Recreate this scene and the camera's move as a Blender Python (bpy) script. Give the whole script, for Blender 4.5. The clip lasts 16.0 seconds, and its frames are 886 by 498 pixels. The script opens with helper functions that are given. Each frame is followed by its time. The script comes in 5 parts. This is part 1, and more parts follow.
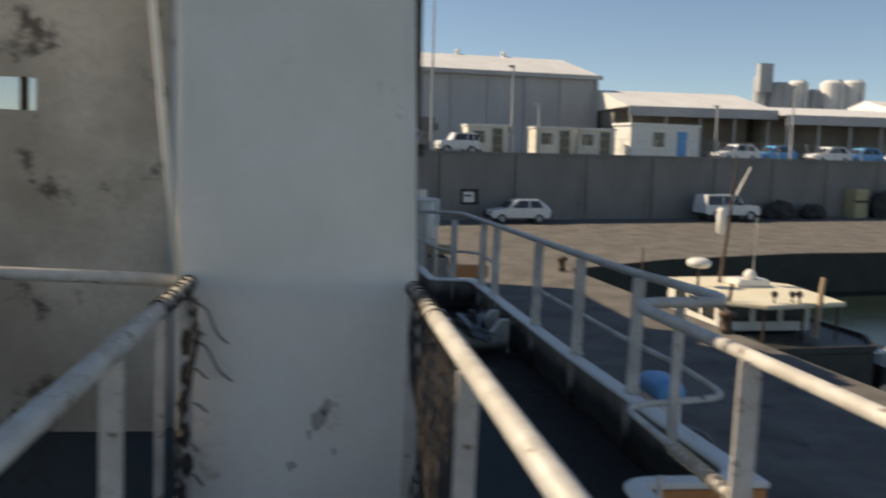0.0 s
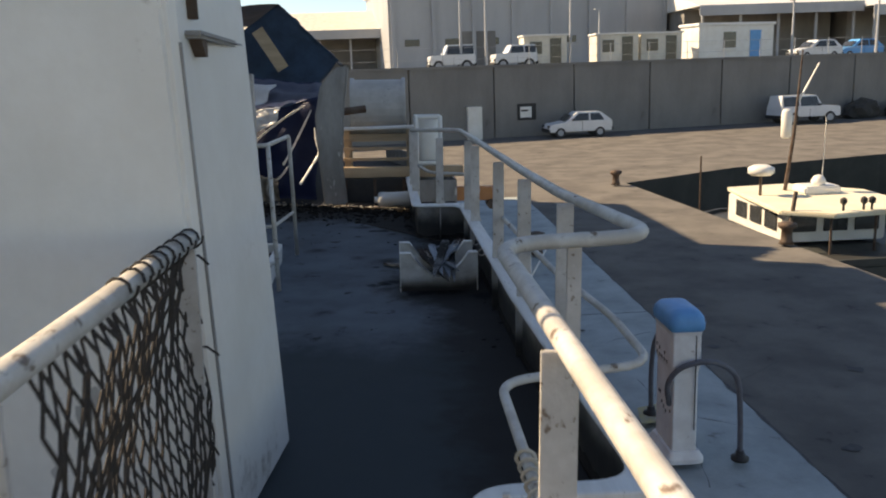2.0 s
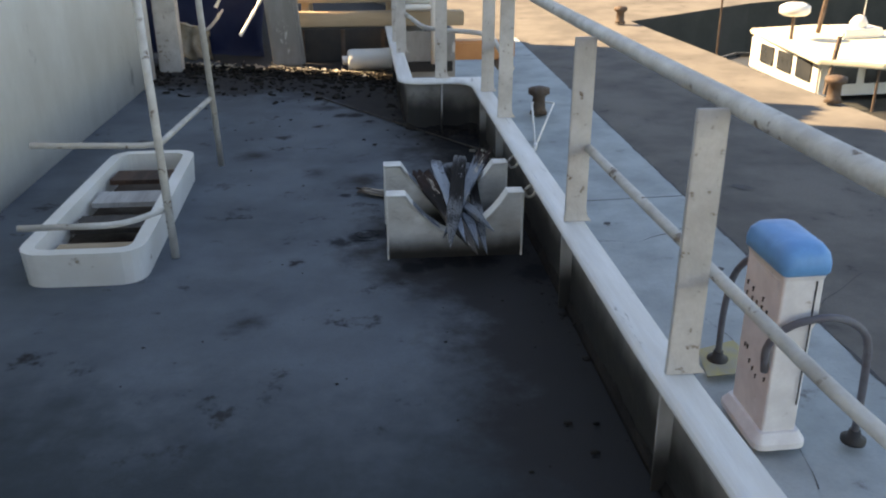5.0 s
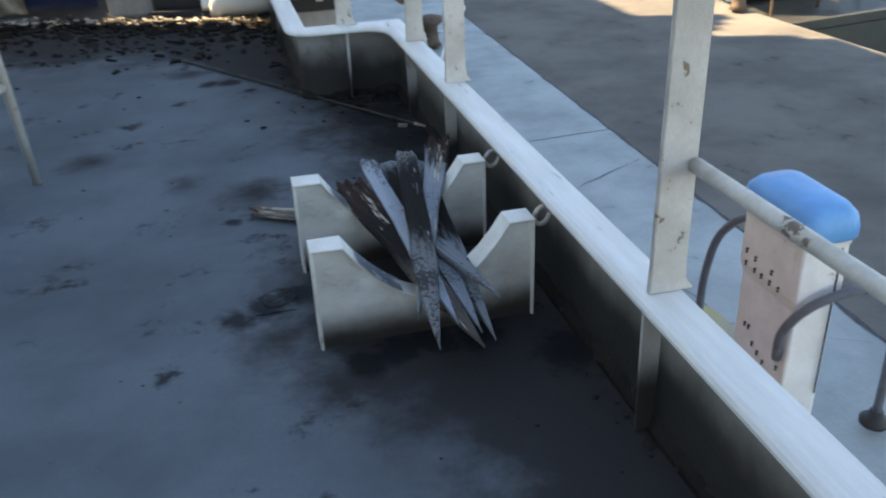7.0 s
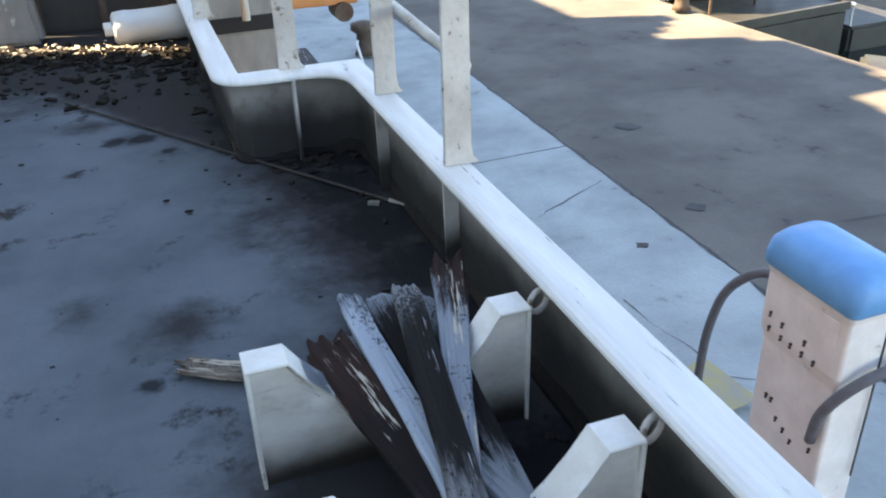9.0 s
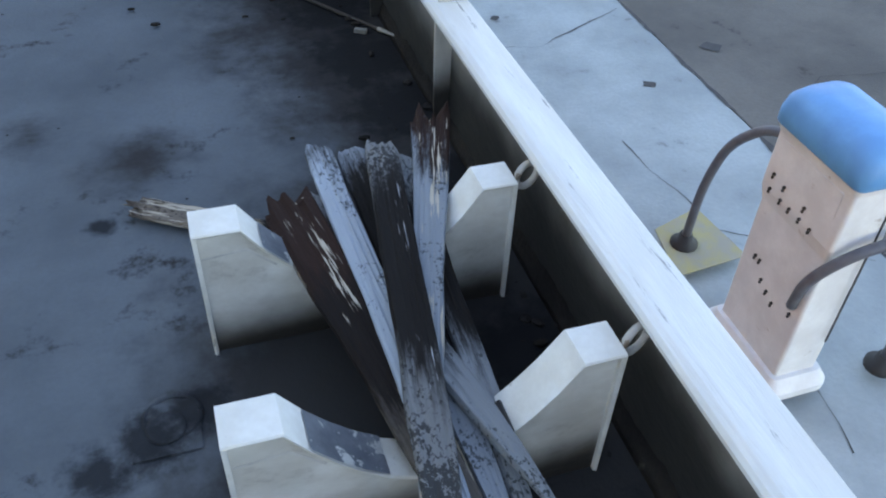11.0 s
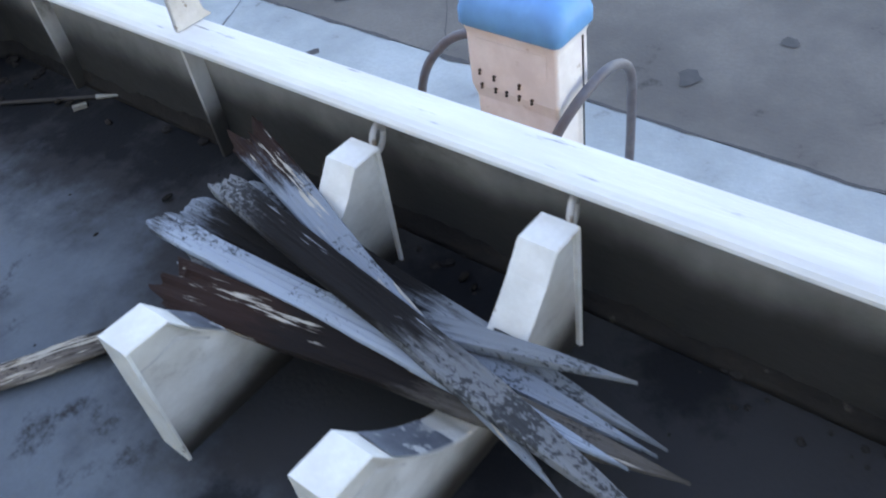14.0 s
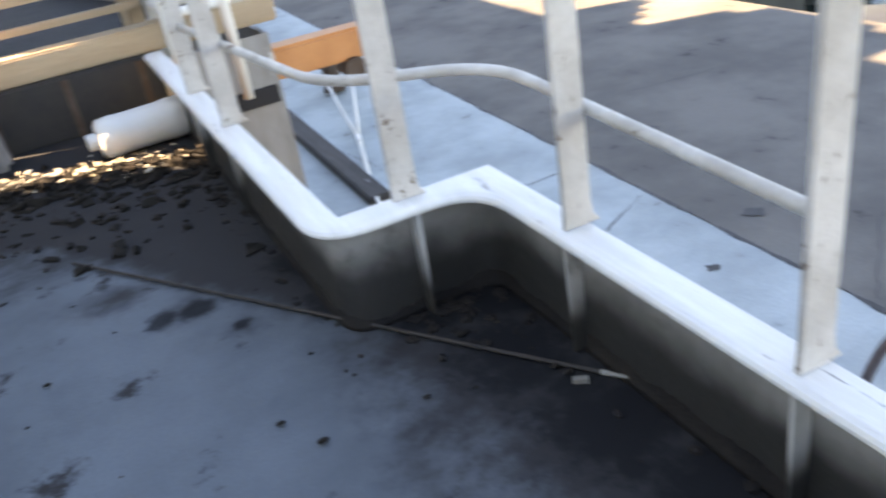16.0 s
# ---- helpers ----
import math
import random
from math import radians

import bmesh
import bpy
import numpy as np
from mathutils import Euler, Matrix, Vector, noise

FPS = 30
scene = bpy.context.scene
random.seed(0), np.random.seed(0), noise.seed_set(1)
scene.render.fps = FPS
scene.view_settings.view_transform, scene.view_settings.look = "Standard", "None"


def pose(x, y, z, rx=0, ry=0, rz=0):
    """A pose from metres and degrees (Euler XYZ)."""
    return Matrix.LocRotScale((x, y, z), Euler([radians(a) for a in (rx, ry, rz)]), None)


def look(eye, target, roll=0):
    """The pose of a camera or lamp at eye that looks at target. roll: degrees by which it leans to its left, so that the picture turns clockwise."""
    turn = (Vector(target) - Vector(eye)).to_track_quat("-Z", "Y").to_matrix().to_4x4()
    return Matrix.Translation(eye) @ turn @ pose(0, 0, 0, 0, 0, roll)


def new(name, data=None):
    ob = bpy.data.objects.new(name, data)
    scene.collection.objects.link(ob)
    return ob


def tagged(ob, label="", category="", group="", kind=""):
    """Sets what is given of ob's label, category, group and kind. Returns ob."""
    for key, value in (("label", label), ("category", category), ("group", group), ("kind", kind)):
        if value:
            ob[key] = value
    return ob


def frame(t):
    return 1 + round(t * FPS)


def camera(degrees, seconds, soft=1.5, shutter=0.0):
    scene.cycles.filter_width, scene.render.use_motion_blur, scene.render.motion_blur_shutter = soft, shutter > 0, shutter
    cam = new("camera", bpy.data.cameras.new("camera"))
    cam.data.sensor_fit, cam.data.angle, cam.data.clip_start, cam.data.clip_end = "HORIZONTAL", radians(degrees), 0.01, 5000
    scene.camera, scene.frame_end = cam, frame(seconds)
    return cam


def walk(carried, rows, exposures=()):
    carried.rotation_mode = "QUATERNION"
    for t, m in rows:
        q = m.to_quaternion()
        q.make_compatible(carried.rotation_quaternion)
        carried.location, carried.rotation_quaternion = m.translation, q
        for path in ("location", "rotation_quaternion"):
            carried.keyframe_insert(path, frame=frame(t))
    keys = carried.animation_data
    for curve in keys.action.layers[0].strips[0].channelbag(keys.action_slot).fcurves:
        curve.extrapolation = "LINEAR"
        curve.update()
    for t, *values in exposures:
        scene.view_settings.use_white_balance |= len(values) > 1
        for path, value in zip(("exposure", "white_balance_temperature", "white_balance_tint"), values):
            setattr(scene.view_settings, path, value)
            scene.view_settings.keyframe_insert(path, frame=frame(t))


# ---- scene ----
import itertools

cam = camera(56.4, 16.0, soft=2.0, shutter=0.4)
PATH = [
    (0, (0.319, 0.023, 1.602), (0.611, 1.993, 1.413), 2.5),
    (0.5, (0.719, 0.051, 1.574), (1.213, 1.975, 1.341), 0.6),
    (1, (1.053, 0.213, 1.555), (1.442, 2.162, 1.331), 0.4),
    (1.5, (1.244, 0.515, 1.543), (1.535, 2.466, 1.216), -2.0),
    (2, (1.372, 0.905, 1.552), (1.485, 2.864, 1.168), -0.7),
    (2.5, (1.321, 1.407, 1.535), (1.463, 3.377, 1.219), -0.0),
    (3, (1.337, 1.884, 1.511), (1.502, 3.832, 1.088), -0.2),
    (3.5, (1.368, 2.467, 1.49), (1.43, 4.409, 1.017), 0.4),
    (4, (1.29, 2.856, 1.505), (1.441, 4.79, 1.019), 0.3),
    (4.2, (1.298, 3.037, 1.498), (1.454, 4.951, 0.94), -0.0),
    (6.5, (1.374, 4.913, 1.327), (1.599, 6.702, 0.463), -1.9),
    (7, (1.293, 5.257, 1.263), (1.706, 6.981, 0.338), -2.5),
    (7.5, (1.286, 5.559, 1.216), (1.78, 7.23, 0.234), -1.3),
    (8, (1.357, 5.794, 1.242), (1.858, 7.473, 0.278), -2.2),
    (8.2, (1.328, 5.915, 1.232), (1.926, 7.58, 0.3), -1.4),
    (10.3, (1.408, 6.436, 1.268), (1.906, 8.043, 0.187), -2.6),
    (10.5, (1.418, 6.451, 1.261), (1.905, 7.961, 0.043), 0.5),
    (11, (1.45, 6.44, 1.228), (1.953, 7.864, -0.082), 2.6),
    (11.5, (1.443, 6.42, 1.221), (1.938, 7.798, -0.141), 0.0),
    (12, (1.41, 6.386, 1.237), (2.013, 7.663, -0.179), -5.7),
    (12.2, (1.357, 6.396, 1.245), (2.056, 7.623, -0.171), -6.8),
    (12.5, (1.237, 6.42, 1.239), (2.116, 7.555, -0.153), -10.7),
    (13, (1.136, 6.443, 1.253), (2.12, 7.498, -0.132), -12.3),
    (13.5, (1.09, 6.467, 1.254), (2.123, 7.561, -0.064), -10.3),
    (14, (1.141, 6.594, 1.229), (2.169, 7.638, -0.132), -10.3),
    (14.5, (1.193, 6.788, 1.229), (2.149, 7.904, -0.128), -10.3),
    (15, (1.18, 6.972, 1.264), (2.123, 8.243, 0.041), -9.5),
    (15.5, (1.148, 7.251, 1.317), (2.077, 8.685, 0.277), -10.2),
    (16, (1.111, 7.451, 1.326), (1.776, 9.08, 0.375), -10.1),
]
EXPOSURES = [(0.0, 0.2, 8700, 11), (0.5, 0.78, 9200, 13), (1.0, 0.57, 9100, 11), (1.5, 0.76, 9500, 14), (2.5, 0.88, 10300, 15), (3.0, 1.17, 11400, 17), (3.5, 1.45, 11900, 17), (4.0, 1.87, 12100, 17), (6.5, 2.12, 11200, 12), (7.0, 2.45, 10800, 11), (8.0, 2.92, 10700, 14), (10.5, 2.78, 10900, 13), (11.0, 2.9, 10900, 13), (12.0, 2.96, 10900, 15), (13.0, 3.2, 10900, 18), (14.5, 3.14, 11000, 18), (15.5, 3.4, 11200, 19), (16.0, 3.15, 11900, 19)]
walk(cam, [(t, look(eye, target, roll)) for t, eye, target, roll in PATH], EXPOSURES)

# ---- light ----
SUN = Vector((-0.722, 0.325, 0.609)).normalized()
world = bpy.data.worlds.new("sky")
scene.world = world
world.use_nodes = True
wn = world.node_tree.nodes
sky = wn.new("ShaderNodeTexSky")
sky.sky_type, sky.sun_disc = "NISHITA", False
sky.sun_elevation = math.asin(SUN.z)
sky.sun_rotation = math.atan2(SUN.x, SUN.y)
sky.air_density, sky.dust_density, sky.ozone_density = 0.82, 0.08, 5.0
wn["Background"].inputs[1].default_value = 0.118
world.node_tree.links.new(sky.outputs[0], wn["Background"].inputs[0])
sun = new("sun", bpy.data.lights.new("sun", "SUN"))
sun.data.energy, sun.data.angle, sun.data.color = 4.7, radians(0.5), (1.0, 0.93, 0.82)
sun.matrix_world = look(SUN * 50, (0, 0, 0))

# ---- materials ----
def material(name, base, second=None, scale=3.0, rough=0.6, metal=0.0, bump=0.15, grain=60.0, spots=None, spot_scale=6.0, spot_cut=0.62, spot_soft=0.06, stretch=(1, 1, 1), random_shade=0.0, gloss=0.5):
    """Two-scale variation between base and second, a spot layer (rust, dirt, bare patches) and a fine bump."""
    m = bpy.data.materials.new(name)
    m.use_nodes = True
    nt = m.node_tree
    n, link = nt.nodes, nt.links.new
    b = n["Principled BSDF"]
    b.inputs["Roughness"].default_value, b.inputs["Metallic"].default_value = rough, metal
    b.inputs["Specular IOR Level"].default_value = gloss
    co = n.new("ShaderNodeTexCoord")
    mp = n.new("ShaderNodeMapping")
    mp.inputs["Scale"].default_value = stretch
    link(co.outputs["Object"], mp.inputs[0])

    def tex(sc, detail=6, rg=0.6):
        t = n.new("ShaderNodeTexNoise")
        t.inputs["Scale"].default_value, t.inputs["Detail"].default_value, t.inputs["Roughness"].default_value = sc, detail, rg
        link(mp.outputs[0], t.inputs["Vector"])
        return t.outputs["Fac"]

    def ramp(fac, a, z):
        r = n.new("ShaderNodeMapRange")
        r.interpolation_type = "SMOOTHSTEP"
        r.inputs[1].default_value, r.inputs[2].default_value = a, z
        link(fac, r.inputs[0])
        return r.outputs[0]

    def mix(fac, a, c, mode="MIX"):
        x = n.new("ShaderNodeMix")
        x.data_type, x.blend_type = "RGBA", mode
        for sock, v in ((x.inputs[0], fac), (x.inputs[6], a), (x.inputs[7], c)):
            if isinstance(v, (tuple, list)):
                sock.default_value = (*v, 1)
            elif isinstance(v, float):
                sock.default_value = v
            else:
                link(v, sock)
        return x.outputs[2]

    second = second or tuple(c * 0.7 for c in base)
    col = mix(ramp(tex(scale), 0.32, 0.68), base, second)
    fine = tex(grain, 3)
    col = mix(ramp(fine, 0.35, 0.7), col, mix(0.25, col, second))
    if spots:
        col = mix(ramp(tex(spot_scale, 8, 0.7), spot_cut, spot_cut + spot_soft), col, spots)
    if random_shade:
        oi = n.new("ShaderNodeObjectInfo")
        r = n.new("ShaderNodeMapRange")
        r.inputs[3].default_value, r.inputs[4].default_value = 1 - random_shade, 1 + random_shade
        link(oi.outputs["Random"], r.inputs[0])
        hs = n.new("ShaderNodeHueSaturation")
        link(r.outputs[0], hs.inputs["Value"])
        link(col, hs.inputs["Color"])
        col = hs.outputs[0]
    link(col, b.inputs["Base Color"])
    rr = n.new("ShaderNodeMapRange")
    rr.inputs[3].default_value, rr.inputs[4].default_value = max(rough - 0.12, 0.05), min(rough + 0.15, 1)
    link(tex(scale * 2.3), rr.inputs[0])
    link(rr.outputs[0], b.inputs["Roughness"])
    if bump:
        bp = n.new("ShaderNodeBump")
        bp.inputs["Strength"].default_value, bp.inputs["Distance"].default_value = bump, 0.01
        link(fine, bp.inputs["Height"])
        link(bp.outputs[0], b.inputs["Normal"])
    return m


WHITE = material("white_paint", (0.82, 0.81, 0.78), (0.70, 0.68, 0.63), 2.2, 0.5, bump=0.12, grain=40, spots=(0.32, 0.24, 0.17), spot_scale=4, spot_cut=0.66)
TOWERWHITE = material("tower_paint", (0.82, 0.80, 0.76), (0.73, 0.70, 0.65), 1.6, 0.5, bump=0.1, grain=25, spots=(0.40, 0.35, 0.30), spot_scale=2.8, spot_cut=0.60, spot_soft=0.12)
SIDEWHITE = material("stained_white_paint", (0.86, 0.85, 0.82), (0.74, 0.72, 0.68), 1.8, 0.45, bump=0.2, grain=20, spots=(0.22, 0.20, 0.18), spot_scale=1.9, spot_cut=0.60, spot_soft=0.10, stretch=(1, 1, 0.6))
STAINED = material("stained_beige_paint", (0.74, 0.67, 0.57), (0.42, 0.36, 0.29), 1.3, 0.6, bump=0.15, grain=25, spots=(0.14, 0.11, 0.09), spot_scale=2.4, spot_cut=0.56, spot_soft=0.1)
RAILPAINT = material("chipped_rail_paint", (0.64, 0.62, 0.58), (0.43, 0.40, 0.36), 7, 0.45, bump=0.25, grain=70, spots=(0.17, 0.12, 0.09), spot_scale=13, spot_cut=0.60, spot_soft=0.04)
POSTPAINT = material("chipped_post_paint", (0.60, 0.57, 0.54), (0.43, 0.40, 0.37), 6, 0.55, bump=0.25, grain=60, spots=(0.20, 0.145, 0.11), spot_scale=24, spot_cut=0.61, spot_soft=0.03)
CAPWHITE = material("cap_paint", (0.80, 0.80, 0.78), (0.70, 0.69, 0.66), 5, 0.5, bump=0.12, grain=50, spots=(0.33, 0.32, 0.31), spot_scale=7, spot_cut=0.62, spot_soft=0.05, stretch=(5, 0.5, 1))
CRADLEWHITE = material("cradle_paint", (0.80, 0.79, 0.75), (0.62, 0.59, 0.53), 6, 0.5, bump=0.15, grain=60, spots=(0.22, 0.18, 0.14), spot_scale=14, spot_cut=0.63, spot_soft=0.08)
PLATEPAINT = material("grimy_shaded_plate", (0.41, 0.39, 0.365), (0.30, 0.285, 0.265), 4, 0.6, bump=0.2, grain=50, spots=(0.14, 0.125, 0.11), spot_scale=4.0, spot_cut=0.56, spot_soft=0.2, stretch=(1, 0.6, 1.2))
DECK = material("deck_paint", (0.138, 0.165, 0.188), (0.090, 0.108, 0.124), 1.5, 0.75, bump=0.2, grain=90, spots=(0.034, 0.033, 0.034), spot_scale=3.4, spot_cut=0.575, spot_soft=0.1, gloss=0.08)
STAINS = [(1.28, 7.24, 0.14), (0.98, 10.18, 0.16), (1.19, 9.96, 0.11), (1.33, 9.72, 0.07), (0.62, 8.9, 0.10), (0.85, 6.6, 0.10), (1.28, 8.32, 0.12), (1.02, 8.50, 0.10)]
GRIME_SHADE_BLOTS = [(1.19, 7.375, 0.09), (1.26, 7.41, 0.10), (1.37, 7.47, 0.09), (1.50, 7.045, 0.08), (1.60, 7.085, 0.10), (1.70, 7.105, 0.12), (1.82, 7.11, 0.12), (1.19, 8.06, 0.055), (1.91, 8.55, 0.06), (1.12, 9.95, 0.08), (1.23, 9.93, 0.09), (1.336, 9.737, 0.045),
             # along the coaming and its corner: grime with shade painted in
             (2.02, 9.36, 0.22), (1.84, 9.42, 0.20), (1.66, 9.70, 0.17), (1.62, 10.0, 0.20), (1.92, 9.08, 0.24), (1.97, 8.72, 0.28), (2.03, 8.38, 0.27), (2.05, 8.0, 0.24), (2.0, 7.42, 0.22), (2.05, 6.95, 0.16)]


def add_grime_shade(m, colour):
    """Forward deck darkened in colour in place of exposure; damp grime round the raft cradles and in the scupper run,
    with shade painted in by the coaming and ragged edges.
    """
    nt = m.node_tree
    n, link = nt.nodes, nt.links.new
    b = n["Principled BSDF"]
    src = b.inputs["Base Color"].links[0].from_socket
    geo = n.new("ShaderNodeNewGeometry")
    sep = n.new("ShaderNodeSeparateXYZ")
    link(geo.outputs["Position"], sep.inputs[0])

    def math_(op, a, c):
        x = n.new("ShaderNodeMath")
        x.operation = op
        for sock, v in zip(x.inputs, (a, c)):
            if isinstance(v, (int, float)):
                sock.default_value = v
            else:
                link(v, sock)
        return x.outputs[0]

    def noise_(sc, det):
        t = n.new("ShaderNodeTexNoise")
        t.inputs["Scale"].default_value, t.inputs["Detail"].default_value, t.inputs["Roughness"].default_value = sc, det, 0.65
        link(geo.outputs["Position"], t.inputs["Vector"])
        return math_("SUBTRACT", t.outputs["Fac"], 0.5)

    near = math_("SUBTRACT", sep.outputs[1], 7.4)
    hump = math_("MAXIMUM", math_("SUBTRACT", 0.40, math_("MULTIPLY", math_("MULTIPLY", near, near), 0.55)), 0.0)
    # grime deepens towards the coaming, edge shade painted in with it
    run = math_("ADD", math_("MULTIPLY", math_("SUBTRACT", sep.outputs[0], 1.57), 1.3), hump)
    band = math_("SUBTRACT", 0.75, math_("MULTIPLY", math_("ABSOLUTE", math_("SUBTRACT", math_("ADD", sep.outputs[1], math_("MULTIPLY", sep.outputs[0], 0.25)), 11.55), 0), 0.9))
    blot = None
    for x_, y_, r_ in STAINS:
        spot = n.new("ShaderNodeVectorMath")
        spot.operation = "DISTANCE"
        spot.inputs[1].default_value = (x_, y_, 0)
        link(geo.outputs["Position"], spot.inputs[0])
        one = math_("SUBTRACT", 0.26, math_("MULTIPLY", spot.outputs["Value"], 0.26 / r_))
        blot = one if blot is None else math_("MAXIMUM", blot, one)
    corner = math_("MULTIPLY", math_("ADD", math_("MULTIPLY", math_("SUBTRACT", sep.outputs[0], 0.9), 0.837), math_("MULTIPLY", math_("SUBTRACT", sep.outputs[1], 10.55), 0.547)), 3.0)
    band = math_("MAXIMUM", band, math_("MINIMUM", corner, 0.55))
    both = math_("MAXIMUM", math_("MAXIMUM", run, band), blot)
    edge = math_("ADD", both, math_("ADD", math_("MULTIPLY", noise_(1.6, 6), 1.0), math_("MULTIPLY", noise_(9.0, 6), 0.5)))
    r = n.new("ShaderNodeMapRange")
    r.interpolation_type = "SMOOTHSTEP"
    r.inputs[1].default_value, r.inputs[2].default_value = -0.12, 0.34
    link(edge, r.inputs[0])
    # forward deck darkened in its colour, in place of lower exposure there
    fore_mask = n.new("ShaderNodeMapRange")
    fore_mask.interpolation_type = "SMOOTHSTEP"
    fore_mask.inputs[1].default_value, fore_mask.inputs[2].default_value = -0.35, 0.45
    link(math_("ADD", math_("SUBTRACT", 6.0, sep.outputs[1]), math_("ADD", math_("MULTIPLY", noise_(1.3, 5), 1.6), math_("MULTIPLY", noise_(7.0, 6), 0.7))), fore_mask.inputs[0])
    fore_dark = n.new("ShaderNodeMix")
    fore_dark.data_type = "RGBA"
    link(fore_mask.outputs[0], fore_dark.inputs[0])
    link(src, fore_dark.inputs[6])
    fore_dark.inputs[7].default_value = (0.048, 0.061, 0.068, 1)
    src = fore_dark.outputs[2]
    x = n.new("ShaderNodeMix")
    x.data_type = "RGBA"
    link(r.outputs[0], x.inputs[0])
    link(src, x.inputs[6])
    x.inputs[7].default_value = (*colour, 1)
    # blots darken the deck: stains, and painted shade along the coaming
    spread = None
    for x_, y_, r_ in GRIME_SHADE_BLOTS:
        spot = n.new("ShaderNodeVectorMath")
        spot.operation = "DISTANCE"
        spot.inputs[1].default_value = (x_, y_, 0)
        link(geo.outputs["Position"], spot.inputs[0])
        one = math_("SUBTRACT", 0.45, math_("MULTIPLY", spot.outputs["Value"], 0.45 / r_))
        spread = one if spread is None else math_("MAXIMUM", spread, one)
    blot_mask = n.new("ShaderNodeMapRange")
    blot_mask.interpolation_type = "SMOOTHSTEP"
    blot_mask.inputs[1].default_value, blot_mask.inputs[2].default_value = 0.02, 0.30
    link(math_("ADD", spread, math_("ADD", math_("MULTIPLY", noise_(7.0, 5), 0.7), math_("MULTIPLY", noise_(26.0, 6), 0.4))), blot_mask.inputs[0])
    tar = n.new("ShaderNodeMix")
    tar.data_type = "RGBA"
    link(math_("MULTIPLY", blot_mask.outputs[0], 0.85), tar.inputs[0])
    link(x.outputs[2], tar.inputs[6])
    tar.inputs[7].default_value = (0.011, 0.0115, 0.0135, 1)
    link(tar.outputs[2], b.inputs["Base Color"])


add_grime_shade(DECK, (0.036, 0.0355, 0.037))


def rising_stain_shade(m, colour, height, ragged):
    """Tar and dirt up a plate from the deck with foot shade painted in, a torn upper edge and runs."""
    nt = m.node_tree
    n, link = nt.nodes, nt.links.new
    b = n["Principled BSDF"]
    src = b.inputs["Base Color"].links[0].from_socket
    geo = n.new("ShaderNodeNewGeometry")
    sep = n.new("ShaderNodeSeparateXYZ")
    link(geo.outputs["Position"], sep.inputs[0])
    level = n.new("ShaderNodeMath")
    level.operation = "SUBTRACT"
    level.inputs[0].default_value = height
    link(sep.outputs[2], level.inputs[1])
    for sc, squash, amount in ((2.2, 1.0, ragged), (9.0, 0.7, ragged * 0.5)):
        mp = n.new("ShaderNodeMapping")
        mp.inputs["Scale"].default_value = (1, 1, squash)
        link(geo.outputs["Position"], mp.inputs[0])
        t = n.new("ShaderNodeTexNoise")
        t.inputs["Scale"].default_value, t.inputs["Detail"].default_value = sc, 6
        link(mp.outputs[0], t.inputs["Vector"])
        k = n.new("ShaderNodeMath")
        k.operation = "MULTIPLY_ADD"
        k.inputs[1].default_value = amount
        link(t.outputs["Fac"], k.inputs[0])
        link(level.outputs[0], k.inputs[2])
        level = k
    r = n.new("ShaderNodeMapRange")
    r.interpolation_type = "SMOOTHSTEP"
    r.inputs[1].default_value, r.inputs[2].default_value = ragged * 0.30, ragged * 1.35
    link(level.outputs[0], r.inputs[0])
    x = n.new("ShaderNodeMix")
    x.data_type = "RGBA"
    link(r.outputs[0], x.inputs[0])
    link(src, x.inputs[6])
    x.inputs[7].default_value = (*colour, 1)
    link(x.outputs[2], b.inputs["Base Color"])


# coaming plate darkens towards the deck: dirt plus shade in the colour
rising_stain_shade(PLATEPAINT, (0.030, 0.027, 0.025), 0.245, 0.17)
# dark tone of the dirt lumps and of the added foot strip
GRIME_SHADE = material("grime_and_shade", (0.034, 0.029, 0.026), (0.018, 0.016, 0.016), 4, 0.65, bump=0.4, grain=70, spots=(0.075, 0.068, 0.06), spot_scale=14, spot_cut=0.66, gloss=0.08)
ORANGE = material("orange_hull_paint", (0.62, 0.26, 0.10), (0.52, 0.20, 0.07), 4, 0.5, bump=0.1)
CONCRETE = material("apron_concrete", (0.42, 0.475, 0.48), (0.29, 0.33, 0.335), 1.1, 0.85, bump=0.4, grain=30, spots=(0.15, 0.15, 0.145), spot_scale=2.2, spot_cut=0.60, spot_soft=0.14, gloss=0.08)
ROAD = material("worn_quay_asphalt", (0.190, 0.177, 0.160), (0.122, 0.114, 0.106), 0.8, 0.9, bump=0.4, grain=30, spots=(0.065, 0.062, 0.06), spot_scale=1.6, spot_cut=0.60, spot_soft=0.10, gloss=0.08)
HARBOURWALL = material("harbour_wall_concrete", (0.26, 0.25, 0.235), (0.19, 0.18, 0.17), 0.4, 0.9, bump=0.3, grain=12, spots=(0.13, 0.12, 0.11), spot_scale=0.8, spot_cut=0.63, spot_soft=0.15, stretch=(1, 1, 0.4), gloss=0.08)
QUAYWALL = material("wet_quay_wall", (0.055, 0.052, 0.045), (0.03, 0.032, 0.026), 0.6, 0.8, bump=0.4, grain=10)
BLUE = material("blue_plastic", (0.085, 0.37, 0.70), (0.07, 0.31, 0.61), 6, 0.45, bump=0.05, spots=(0.10, 0.22, 0.42), spot_scale=9, spot_cut=0.66)
PEDESTAL = material("pedestal_plastic", (0.80, 0.80, 0.80), (0.68, 0.67, 0.67), 5, 0.5, bump=0.05, spots=(0.40, 0.34, 0.30), spot_scale=6, spot_cut=0.62, spot_soft=0.1)
HOSE = material("grey_hose_rubber", (0.14, 0.15, 0.17), (0.10, 0.10, 0.12), 9, 0.55, bump=0.1)
